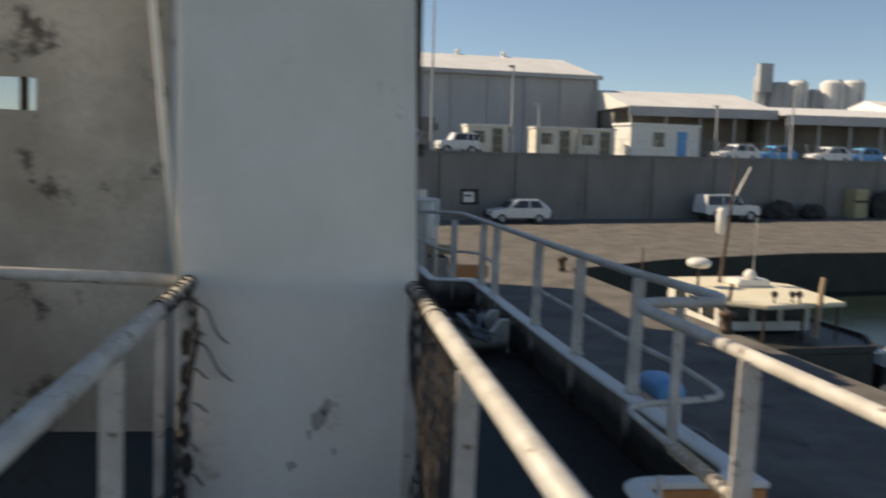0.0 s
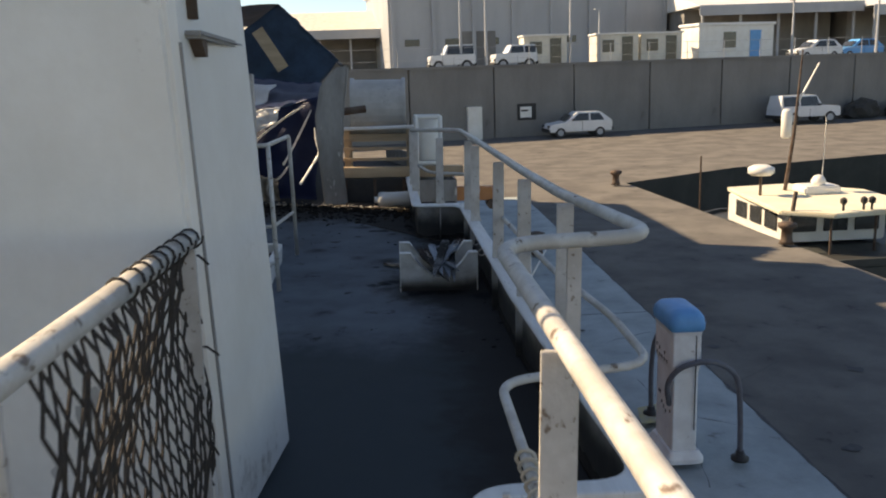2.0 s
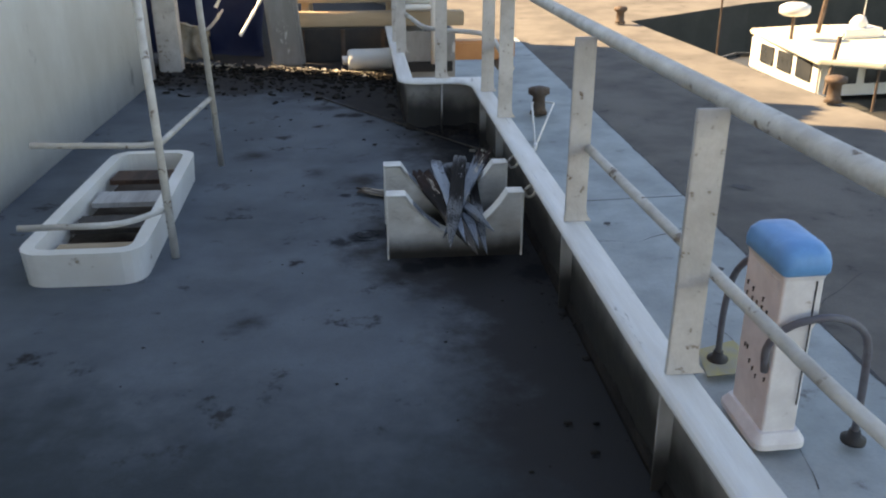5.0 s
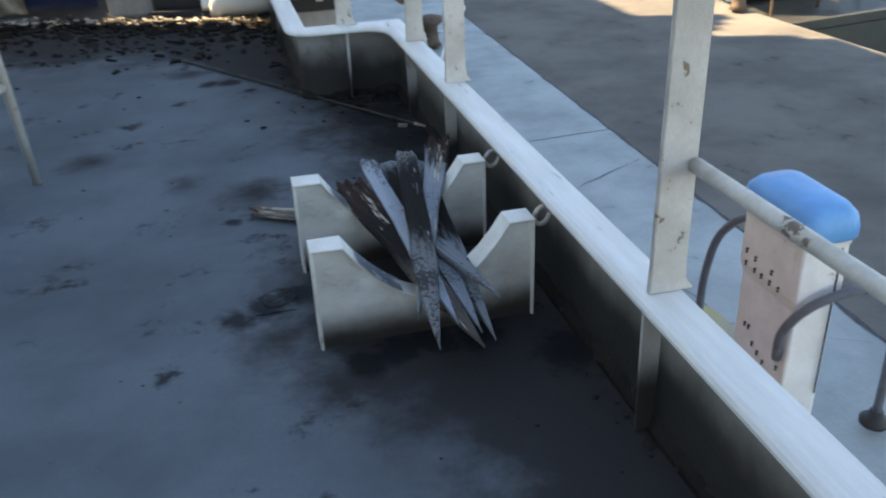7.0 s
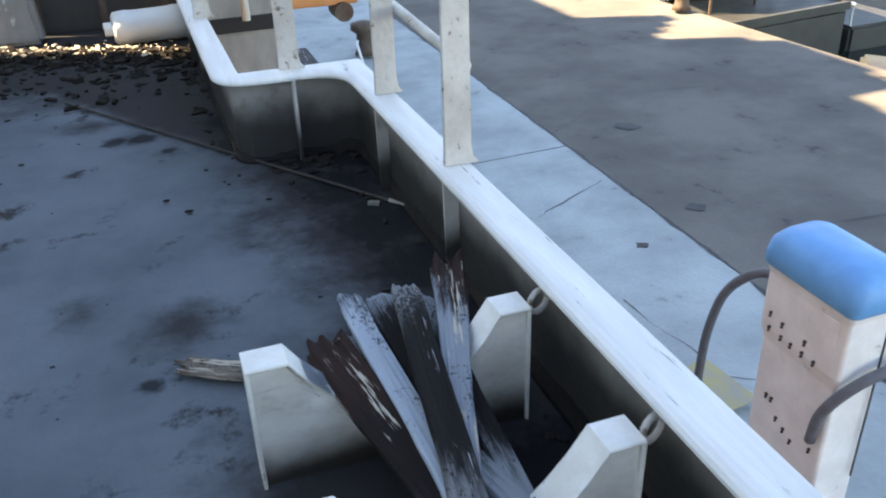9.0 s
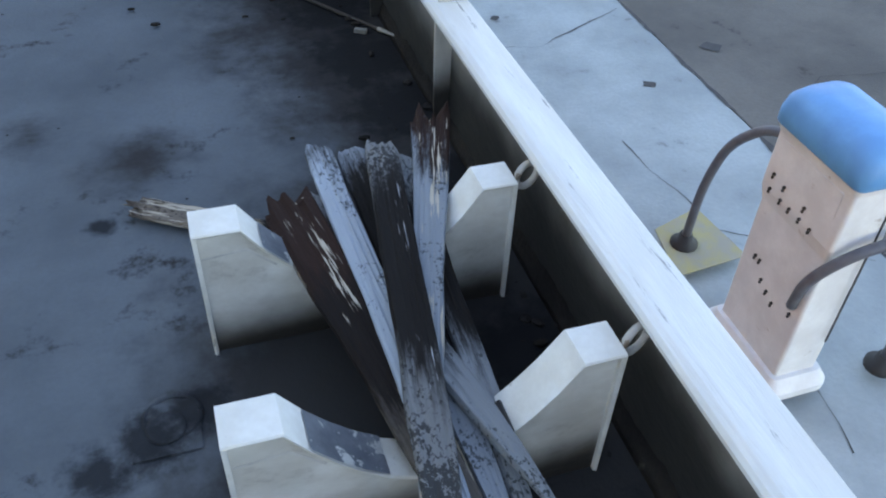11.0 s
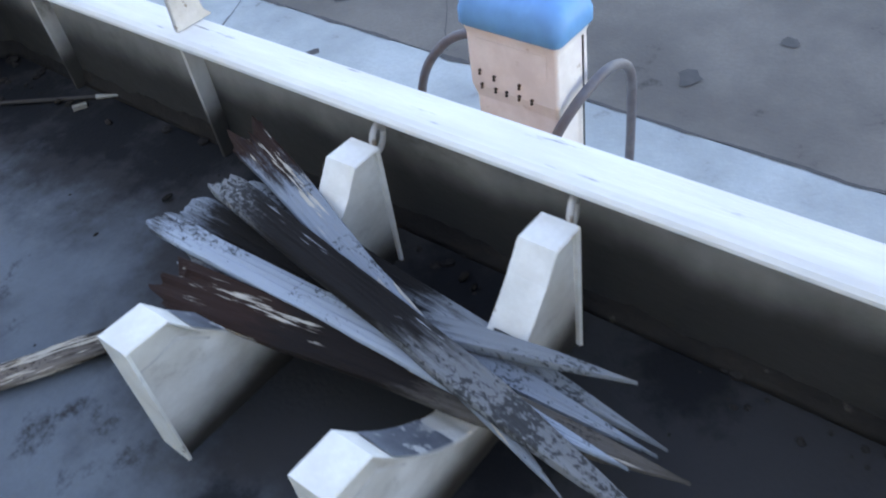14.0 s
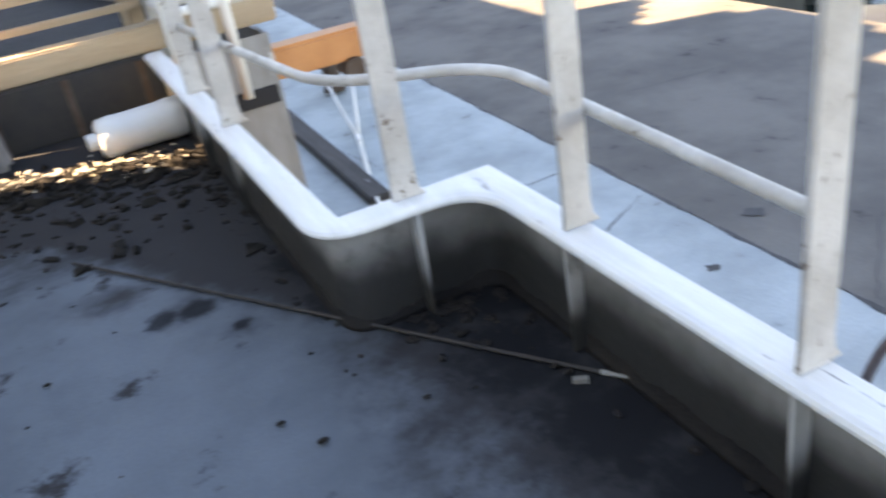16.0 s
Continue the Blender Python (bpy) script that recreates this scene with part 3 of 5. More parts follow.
single("pale_cabinet", box(-9.2, -8.35, -0.3, -0.005, 0.0, 1.85), BOATWHITE, (-8.8, -0.1, 0), "pale grey electrical cabinet against the wall", "cabinet", m=WM, bevel=0.02)
yel = thing("yellow_skip", (25, -0.5, 0), "narrow yellow bin against the harbour wall", "bin", m=WM)
part("body", box(24.3, 25.6, -1.0, -0.05, 0.0, 1.5), YELLOW, yel, bevel=0.04)
part("lid", box(24.25, 25.65, -1.05, 0.0, 1.5, 2.1), YELLOW, yel, bevel=0.08)
part("band", box(24.3, 25.6, -1.012, -1.002, 1.1, 1.3), INK, yel)
for k, (x, w, h) in enumerate([(17.5, 2.6, 1.3), (20.5, 2.0, 1.1), (28.0, 3.6, 2.2), (31.5, 3.0, 1.8)]):
    bm = bmesh.new()
    bmesh.ops.create_icosphere(bm, subdivisions=3, radius=1.0)
    for v in bm.verts:
        v.co *= 1 + 0.28 * noise.noise(v.co * 2.1 + Vector((k * 7, 0, 0)))
        v.co = Vector((x + v.co.x * w * 0.5, -0.9 + v.co.y * 0.7, max(0.0, 0.35 * h + v.co.z * h * 0.62)))
    single("fishing_net", bm, GREENSKIP, (x, -0.9, 0), "dark fishing net heaped under the harbour wall", "fishing net", "nets by the wall", WM)

# warehouse and sheds behind
WHM = QUAY @ Matrix.Translation((-2.7, 95, 0)) @ Matrix.Rotation(radians(7), 4, "Z") @ Matrix.Translation((2.7, -95, 0))
wh = thing("warehouse", (15, 95, 3.85), "long grey metal warehouse with pale pitched roof", "warehouse", m=WHM)
x0, x1, y0, y1, ze, zr = -2.7, 32.8, 95, 121, 14.7, 18.2
part("wall", prism([(x0, 3.85), (x1, 3.85), (x1, ze), (x0, ze)], "y", y0, y1), SIDING, wh)
rf = prism([(y0 - 0.6, ze - 0.05), (y1 + 0.6, ze - 0.05), ((y0 + y1) / 2, zr)], "x", x0 - 0.4, x1 + 0.4)
part("roof", rf, ROOF, wh, "pale metal roof")
part("gable", prism([(y0, ze - 0.06), (y1, ze - 0.06), ((y0 + y1) / 2, zr - 0.2)], "x", x0 - 0.43, x0 - 0.401), ROOF, wh)
part("fascia", box(x0 - 0.5, x1 + 0.5, y0 - 0.72, y0 - 0.61, ze - 0.5, ze + 0.05), SIDING, wh)
for i in range(8):
    part("pilaster", box(x0 + 0.3 + i * 4.98, x0 + 0.75 + i * 4.98, y0 - 0.3, y0 - 0.003, 3.85, ze - 0.06), SIDING, wh)
for i in range(7):
    part("window", box(x0 + 1.9 + i * 4.98, x0 + 3.7 + i * 4.98, y0 - 0.06, y0 - 0.003, 7.0, 7.8), GLASS, wh)
part("roller_door", box(6.0, 10.5, y0 - 0.1, y0 - 0.003, 3.86, 8.6), HARBOURWALL, wh, "dark closed roller door")
for x in (2, 9.5, 17, 24):
    part("roof_vent", lathe([(0.35, 0), (0.35, 0.5), (0.5, 0.55), (0.05, 0.9)], (x, (y0 + y1) / 2, zr - 0.1), 10), ROOF, wh)


def shed(x0, x1, y0, y1, ze, zr, label, roof_m=ROOF):
    s = thing("shed", ((x0 + x1) / 2, (y0 + y1) / 2, 3.85), label, "shed", "sheds behind the yard", QUAY)
    part("wall", prism([(x0, 3.85), (x1, 3.85), (x1, ze), (x0, ze)], "y", y0 + 6, y1), HARBOURWALL, s)
    ym = (y0 + y1) / 2
    part("roof", prism([(y0 - 0.4, ze), (y1 + 0.4, ze), (ym, zr)], "x", x0 - 0.5, x1 + 0.5), roof_m, s, "sunlit pale roof")
    part("fascia", box(x0 - 0.5, x1 + 0.5, y0 - 0.5, y0 - 0.41, ze - 1.1, ze + 0.05), SIDING, s)
    n = max(3, int((x1 - x0) / 4))
    for i in range(n + 1):
        x = x0 + 0.2 + (x1 - x0 - 0.4) * i / n
        part("post", box(x - 0.12, x + 0.12, y0 + 0.3, y0 + 0.55, 3.85, ze), SIDING, s)
    part("beam", box(x0, x1, y0 + 0.2, y0 + 0.5, ze - 0.5, ze - 0.01), SIDING, s)


shed(33.2, 51.5, 88, 110, 10.2, 12.9, "open shed with a sunlit pale roof")
shed(52.5, 74.0, 86, 112, 9.6, 11.4, "low open shed with a pale roof")
shed(74.5, 104.0, 90, 115, 9.8, 13.0, "wide low shed with a pale roof")
shed(-20.0, -3.6, 104, 124, 9.6, 12.6, "low building with a buff tiled roof", BRICKBUFF)
shed(-44.0, -21.0, 108, 128, 9.0, 12.2, "low building with a buff tiled roof", BRICKBUFF)
for x, r, h, m_ in ((111.2, 1.8, 26.4, SIDING), (116.1, 3.5, 24.9, SIDING), (122.0, 2.6, 25.6, ROOF), (126.8, 1.8, 23.5, SIDING), (132.0, 3.1, 26.0, ROOF), (138.0, 3.0, 26.2, ROOF)):
    s = thing("silo", (x, 200, 3.85), "tall cylindrical pale storage silo", "silo", "silos on the skyline", QUAY)
    part("shell", lathe([(r, 0), (r, h - 4.6), (r * 0.7, h - 3.9), (0.3, h - 3.85)], (x, 200, 3.85), 20), m_, s)
    part("ladder", box(x - 0.3, x + 0.3, 200 - r - 0.3, 200 - r - 0.05, 3.85, h), SIDING, s)
single("silo_gantry", box(109.3, 113, 197, 199, 22, 29.5), SIDING, (111, 198, 22), "dark steel gantry over the silos", "gantry", m=QUAY)

# yard things
HM = QUAY @ Matrix.Translation((19.2, 50.9, 3.85)) @ Matrix((UW, NW, Vector((0, 0, 1)))).transposed().to_4x4()
hut = thing("site_hut", (0, 0, 0), "white portable hut with blue door", "hut", m=HM)
part("wall", box(0, 6.2, 0, 2.4, 0.12, 2.55), BOATWHITE, hut, bevel=0.03)
part("roof", box(-0.12, 6.32, -0.12, 2.52, 2.55, 2.75), ROOF, hut, bevel=0.03)
part("skid", box(0.1, 6.1, 0.1, 2.3, 0.0, 0.12), SIDING, hut)
part("door", box(4.2, 5.1, -0.05, -0.003, 0.14, 2.2), BLUE, hut, "blue door")
w = part("window", box(2.0, 3.0, -0.05, -0.003, 1.0, 2.1), GLASS, hut)
part("sill", box(1.9, 3.1, -0.12, -0.05, 0.9, 1.0), ROOF, w)
for x0 in (6.3, 11.5, 14.8):
    c = thing("container_cabin", (x0 + 1.45, 49.3 + (x0 - 9) * 0.23, 3.85), "small buff cabin with an open dark doorway", "cabin", "cabins in the yard", QUAY)
    yy = 48.1 + (x0 - 6.2) * 0.232
    part("wall", box(x0, x0 + 2.9, yy, yy + 2.2, 3.85, 5.95), BRICKBUFF, c, bevel=0.03)
    part("roof", box(x0 - 0.1, x0 + 3.0, yy - 0.1, yy + 2.3, 5.95, 6.07), ROOF, c, bevel=0.02)
    part("door", box(x0 + 1.75, x0 + 2.5, yy - 0.04, yy - 0.003, 4.0, 5.8), GLASS, c)
    part("window", box(x0 + 0.4, x0 + 1.2, yy - 0.04, yy - 0.003, 4.8, 5.6), GLASS, c)
for x, y, zt in ((3.7, 47.5, 14.5), (2.0, 47.1, 12.2), (9.6, 48.9, 10.1), (11.7, 49.4, 7.6), (34.4, 54.7, 10.0), (51.0, 58.5, 11.5), (26.5, 52.0, 8.0)):
    p = thing("lamp_pole", (x, y, 3.85), "slender grey steel lamp pole", "lamp pole", "poles in the yard", QUAY)
    part("pole", tube([(x, y, 3.85), (x, y, zt)], [0.11, 0.06], 8), SIDING, p)
    part("lantern", box(x - 0.35, x + 0.1, y - 0.12, y + 0.12, zt, zt + 0.14), SIDING, p, bevel=0.03)


def vehicle(name, m, L, W, H, label, category, jeep=False, paint=CARWHITE, group=""):
    v = thing(name, (0, 0, 0), label, category, group, m)
    if jeep:
        lower = [(0, 0.42), (0.02, 0.95), (0.10, 1.02), (0.30 * L, 1.08), (L - 0.02, 1.08), (L, 0.45)]
        cabin = [(0.30 * L, 1.06), (0.40 * L, H), (L - 0.12, H), (L - 0.02, 1.06)]
    else:
        lower = [(0, 0.32), (0.02, 0.62), (0.14, 0.74), (0.29 * L, 0.90), (L - 0.06, 0.93), (L, 0.80), (L - 0.02, 0.34)]
        cabin = [(0.27 * L, 0.89), (0.46 * L, H), (0.82 * L, H), (0.99 * L, 0.92)]
    part("body", prism(lower, "y", -W / 2, W / 2), paint, v, bevel=0.04)
    bm = prism(cabin, "y", -W / 2 + 0.06, W / 2 - 0.06)
    for q in bm.verts:
        if q.co.z > 1.2:
            q.co.y *= 0.86
    part("cabin", bm, paint, v, bevel=0.03)
    zc = 1.08 if jeep else 0.93
    a0, a1, b0, b1 = (0.41, 0.96, 0.36, 0.99) if jeep else (0.47, 0.80, 0.36, 0.90)
    cuts = ((b0, (a0 + a1) / 2 - 0.01, a0, (a0 + a1) / 2 - 0.01), ((a0 + a1) / 2 + 0.02, b1 - 0.03, (a0 + a1) / 2 + 0.02, a1))
    for side in (-1, 1):
        for lo0, lo1, hi0, hi1 in cuts:
            bm = bmesh.new()
            ya, yb = side * (W / 2 - 0.05), side * ((W / 2 - 0.06) * 0.86 + 0.03)
            vs = [(lo0 * L, ya, zc), (lo1 * L, ya, zc), (hi1 * L, yb, H - 0.08), (hi0 * L, yb, H - 0.08)]
            f = bm.faces.new([bm.verts.new(q) for q in vs])
            ex = bmesh.ops.extrude_face_region(bm, geom=[f])
            bmesh.ops.translate(bm, vec=(0, side * 0.02, 0), verts=[g for g in ex["geom"] if isinstance(g, bmesh.types.BMVert)])
            part("window", bm, GLASS, v)
        for x in (0.18 * L, 0.80 * L):
            rw = 0.36 if jeep else 0.28
            wl = part("wheel", tube([(x, side * (W / 2 - 0.19), rw), (x, side * (W / 2 + 0.005), rw)], rw, 18), BLACK, v, smooth=False)
            part("rim", tube([(x, side * (W / 2 + 0.005), rw), (x, side * (W / 2 + 0.02), rw)], rw * 0.6, 14), SIDING, wl)
        part("headlight", box(-0.03, 0.05, side * W * 0.38 - 0.13, side * W * 0.38 + 0.13, 0.55, 0.70), GLASS, v)
        part("door_seam", box(0.52 * L, 0.525 * L, side * (W / 2 + 0.004) - 0.003, side * (W / 2 + 0.004) + 0.003, 0.4, 0.9), BLACK, v)
        part("mirror", box(0.36 * L, 0.36 * L + 0.1, side * (W / 2 + 0.09) - 0.06, side * (W / 2 + 0.09) + 0.06, zc, zc + 0.12), BLACK, v)
    part("windscreen", box(0, 0.02, -W / 2 + 0.2, W / 2 - 0.2, 0, (H - zc) * 1.05, m=Matrix.Translation((b0 * L - (0.03 if jeep else 0.1) * L - 0.02, 0, zc)) @ Matrix.Rotation(math.atan2((a0 - b0) * L + 0.1, H - zc), 4, "Y")), GLASS, v)
    part("bumper", box(-0.07, 0.08, -W / 2 + 0.02, W / 2 - 0.02, 0.3, 0.5), BLACK, v, bevel=0.03)
    part("bumper", box(L - 0.08, L + 0.06, -W / 2 + 0.02, W / 2 - 0.02, 0.34, 0.54), BLACK, v, bevel=0.03)
    return v


def at_quay(x, y, z, yaw):
    return QUAY @ pose(x, y, z, 0, 0, yaw)


vehicle("small_hatchback", at_quay(6.0, 38.7, 0, 4), 3.65, 1.58, 1.40, "small white hatchback parked by the harbour wall", "car")
vehicle("off_road_car", at_quay(24.7, 42.5, 0, 187), 4.0, 1.7, 1.72, "white off-road car parked by the harbour wall", "car", True)
vehicle("parked_van", at_quay(-0.1, 47.6, 3.85, 5), 3.0, 1.6, 1.7, "white van parked in the upper yard", "van", True, group="vehicles in the yard")
vehicle("parked_pickup", at_quay(4.2, 48.3, 3.85, 7), 2.9, 1.6, 1.6, "pale pickup parked in the upper yard", "car", True, group="vehicles in the yard")
for x, y, pm in ((28.5, 56, CARWHITE), (33.0, 58, BLUE), (37.5, 57, CARWHITE), (42, 59, BLUE), (47.5, 61, CARWHITE), (53, 62, BRICKBUFF)):
    vehicle("parked_car", at_quay(x, y, 3.85, 10), 3.9, 1.6, 1.45, "car parked in the upper yard among the sheds", "car", group="vehicles in the yard", paint=pm)
bl = thing("bollard", (26.4, 27.2, 0), "white painted quay bollard post", "bollard", m=QUAY)
part("post", lathe([(0.3, 0), (0.3, 1.35), (0.22, 1.5), (0.05, 1.55)], (26.4, 27.2, 0), 16), BOATWHITE, bl, smooth=True)
for x, y in ((5.6, 8.6), (4.6, 18.5), (0.29, 8.74)):
    b2 = thing("mooring_bollard", (x, y, 0), "squat dark iron mooring bollard", "bollard", "mooring bollards", QUAY)
    part("stem", lathe([(0.16, 0), (0.12, 0.08), (0.11, 0.3), (0.19, 0.36), (0.19, 0.44), (0.05, 0.48)], (x, y, 0.05), 14), STEEL, b2, smooth=True)

# moored boat in the basin
bt = thing("fishing_boat", (8.4, 13.0, -1.75), "white moored work boat with flat cream roof and mast", "boat", m=QUAY)
hull = [(6.1, 15.8), (6.05, 10.4), (7.0, 9.5), (10.2, 9.7), (10.8, 11.0), (10.6, 14.2), (9.2, 16.5), (7.4, 16.8)]
part("hull", prism(hull, "z", -2.1, -0.75), DARKGREEN, bt, bevel=0.06)
part("deck", prism(hull, "z", -0.748, -0.70), DARKGREEN, bt)
part("gunwale", strip([(x, y) for x, y in hull + hull[:1]], [(-0.05, -0.75), (0.05, -0.75), (0.05, -0.6), (-0.05, -0.6)]), DARKGREEN, bt)
part("wheelhouse", box(6.95, 9.6, 11.6, 15.0, -0.62, 0.18), BOATWHITE, bt, bevel=0.04)
for y0 in (11.9, 12.8, 13.7):
    part("window", box(6.91, 6.95, y0, y0 + 0.65, -0.35, 0.08), GLASS, bt)
for x0 in (7.2, 8.0, 8.8):
    part("window", box(x0, x0 + 0.6, 11.56, 11.6, -0.35, 0.08), GLASS, bt)
roof = prism([(7.0, 15.26), (6.62, 11.1), (7.62, 10.38), (10.08, 10.81), (10.3, 13.81), (8.93, 15.48)], "z", 0.18, 0.30)
part("roof", roof, CREAM, bt, "flat cream roof", bevel=0.03)
for x, y in ((7.6, 10.5), (8.8, 10.7), (9.95, 10.95), (10.1, 13.5)):
    part("stanchion", tube([(x, y, -0.7), (x, y, 0.18)], 0.03, 6), STEEL, bt)
ms = part("mast", tube([(8.22, 14.2, 0.3), (8.40, 14.2, 1.9), (8.52, 14.2, 4.1)], [0.06, 0.05, 0.02], 8), STEEL, bt)
part("gaff", tube([(8.46, 14.2, 2.7), (9.0, 14.2, 3.76)], [0.035, 0.015], 6), BOATWHITE, ms)
part("radar", lathe([(0.26, 0), (0.34, 0.06), (0.34, 0.2), (0.2, 0.27)], (7.2, 13.5, 0.85), 16), BOATWHITE, bt, "white radar dome", smooth=True)
part("radar_arm", tube([(7.2, 13.5, 0.3), (7.2, 13.5, 0.86)], 0.04, 6), STEEL, bt)
part("buoy", lathe([(0.09, 0), (0.14, 0.06), (0.14, 0.72), (0.08, 0.8)], (8.12, 14.1, 1.75), 12), BOATWHITE, ms, smooth=True)
part("hatch_box", box(8.3, 9.3, 13.2, 14.0, 0.30, 0.52), BOATWHITE, bt, bevel=0.05)
part("dome", lathe([(0.16, 0), (0.2, 0.1), (0.12, 0.24), (0.02, 0.28)], (8.8, 13.5, 0.52), 12), BOATWHITE, bt, smooth=True)
part("aerial", tube([(8.95, 13.6, 0.5), (8.97, 13.6, 2.3)], 0.012, 5), BOATWHITE, bt)
part("rudder_post", tube([(9.10, 10.6, -0.6), (9.25, 10.6, 0.98)], [0.09, 0.07], 8), BEAMWOOD, bt, "brown wooden post")
part("tilted_oar", tube([(6.75, 10.9, -0.4), (7.0, 11.1, 0.75)], 0.05, 6), STEEL, bt)
for x in (8.0, 8.5, 8.7):
    part("lamp", lathe([(0.03, 0), (0.03, 0.14), (0.08, 0.18), (0.08, 0.28), (0.02, 0.32)], (x, 10.75, 0.30), 8), BLACK, bt)
part("light_post", tube([(6.3, 15.5, -0.6), (6.3, 15.5, 1.2)], 0.025, 6), STEEL, bt)
for i, (x, y) in enumerate(((11.6, 11.6), (9.6, 6.4))):
    d = thing("small_boat", (x, y, -1.75), "small dark open boat with a white rail afloat", "boat", "small boats", QUAY)
    part("hull", prism([(x - 0.9, y - 1.6), (x + 0.9, y - 1.6), (x + 0.9, y + 1.0), (x, y + 2.2), (x - 0.9, y + 1.0)], "z", -1.9, -1.25), DARKGREEN, d, bevel=0.06)
    part("rail", tube(round_path([(x - 0.85, y - 1.5, -1.25), (x - 0.85, y - 1.5, -0.75), (x + 0.85, y - 1.5, -0.75), (x + 0.85, y - 1.5, -1.25)], 0.1), 0.02, 6), BOATWHITE, d)
    part("thwart", box(x - 0.8, x + 0.8, y - 0.2, y + 0.1, -1.26, -1.2), BOATWHITE, d)

# ---- the vessel: deck, hull, coaming ----
SHEER = [(1.64, -2.0), (1.64, 3.17), (2.185, 3.17), (2.14, 4.4), (2.105, 5.6), (2.105, 9.45), (1.62, 9.45), (1.60, 12.2)]


def offset_line(pts, s):
    """A polyline moved to its right by s, with mitred corners."""
    out = []
    for i, p in enumerate(pts):
        dirs = [(Vector(pts[j + 1]) - Vector(pts[j])).normalized() for j in (i - 1, i) if 0 <= j < len(pts) - 1]
        norms = [Vector((d.y, -d.x)) for d in dirs]
        n = norms[0] if len(norms) == 1 else (norms[0] + norms[1]) / (1 + norms[0].dot(norms[1]))
        out.append((p[0] + n.x * s, p[1] + n.y * s))
    return out


def deck_side(s, radius=0.17):
    """The deck edge moved out by s, its corners rounded."""
    return [(p.x, p.y) for p in round_path([(x, y, 0) for x, y in offset_line(SHEER, s)], radius, 8)]


def quay_side(s):
    """The deck edge moved out by s with sharp corners, point for point beside deck_side()."""
    pts = offset_line(SHEER, s)
    return pts[:1] + [p for p in pts[1:-1] for _ in range(9)] + pts[-1:]


def hull_side(s):
    """Sharp where the hull steps out, rounded where it steps in."""
    soft, sharp = deck_side(s, 0.10), quay_side(s)
    return [soft[i] if i < 10 or i > 45 else sharp[i] for i in range(len(soft))]


def edge_band(levels):
    """A closed band along the deck edge through (path, height) pairs."""
    bm = bmesh.new()
    rows = [[bm.verts.new((x, y, z)) for x, y in path] for path, z in levels]
    k = len(rows)
    for j in range(k):
        for i in range(len(rows[0]) - 1):
            bm.faces.new((rows[j][i], rows[j][i + 1], rows[(j + 1) % k][i + 1], rows[(j + 1) % k][i]))
    for i in (0, -1):
        bm.faces.new([row[i] for row in rows])
    bmesh.ops.remove_doubles(bm, verts=bm.verts[:], dist=0.00005)
    return bm


EDGE = deck_side(0.0, 0.10)
single("floor_deck", prism(EDGE + [(2.2, 12.21), (2.1, 16), (1.2, 19), (-4.0, 19), (-4.0, -2.0)], "z", -0.10, 0.0), DECK, (0, 0, 0), "blue-grey painted steel deck, stained and worn, with shade painted in", "deck", kind="structure")
single("hull", edge_band([(hull_side(0.004), -2.6), (hull_side(0.018), -2.6), (hull_side(0.018), 0.326), (hull_side(0.004), 0.326)]), ORANGE, (0, 0, 0), "orange painted hull side of the vessel", "hull", kind="structure")
single("hull_aft", strip([(1.64, 12.25), (2.2, 12.25), (2.1, 16), (1.2, 19)], [(0.0, -2.6), (0.03, -2.6), (0.03, 0.30), (0.0, 0.30)]), DARKPAINT, (1.9, 12.25, 0), "grey steel return of the hull at the stern", "hull", kind="structure")
coam = thing("coaming", (2.1, 6, 0), "low white steel coaming along the deck edge", "coaming", kind="structure")
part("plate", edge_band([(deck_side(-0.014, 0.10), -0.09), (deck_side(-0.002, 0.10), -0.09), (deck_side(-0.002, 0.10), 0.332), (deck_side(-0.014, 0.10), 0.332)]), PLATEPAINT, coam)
part("cap", edge_band([(deck_side(-0.074), 0.333), (quay_side(0.022), 0.333), (quay_side(0.025), 0.340), (quay_side(0.025), 0.357), (quay_side(0.020), 0.362), (deck_side(-0.048), 0.362), (deck_side(-0.062), 0.360), (deck_side(-0.073), 0.354), (deck_side(-0.078), 0.346), (deck_side(-0.078), 0.338)]), CAPWHITE, coam, "bright white worn cap rail")

# railing with flat-bar posts
rail = thing("railing", (2.15, 6, 0), "white chipped pipe railing with flat-bar posts", "railing")
top = round_path([(1.58, 11.15, 1.04), (2.17, 11.0, 1.04), (2.165, 9.0, 1.045), (2.155, 6.0, 1.045), (2.165, 4.8, 1.045), (2.21, 4.3, 1.045), (2.265, 3.64, 1.045), (1.705, 3.55, 1.045), (1.708, 2.9, 1.045), (1.71, 1.42, 1.04), (2.75, 1.40, 1.03)], 0.2, 7)
part("top_rail", tube(top, 0.026, 12), RAILPAINT, rail, "chipped white top pipe", smooth=True)
low = round_path([(2.125, 6.59, 0.645), (2.135, 6.3, 0.64), (2.18, 5.0, 0.62), (2.27, 4.2, 0.60), (2.27, 3.66, 0.58), (1.715, 3.58, 0.56), (1.71, 2.4, 0.55), (1.69, 1.0, 0.55)], 0.13, 6)
part("middle_rail", tube(low, 0.0165, 10), RAILPAINT, rail, "thin lower pipe", smooth=True)
low2 = round_path([(2.125, 8.27, 0.635), (2.14, 8.6, 0.64), (2.17, 9.45, 0.66), (1.75, 9.7, 0.66), (1.6, 11.1, 0.66)], 0.2, 6)
part("middle_rail", tube(low2, 0.0165, 10), RAILPAINT, rail, "thin lower pipe", smooth=True)
wrap = bmesh.new()
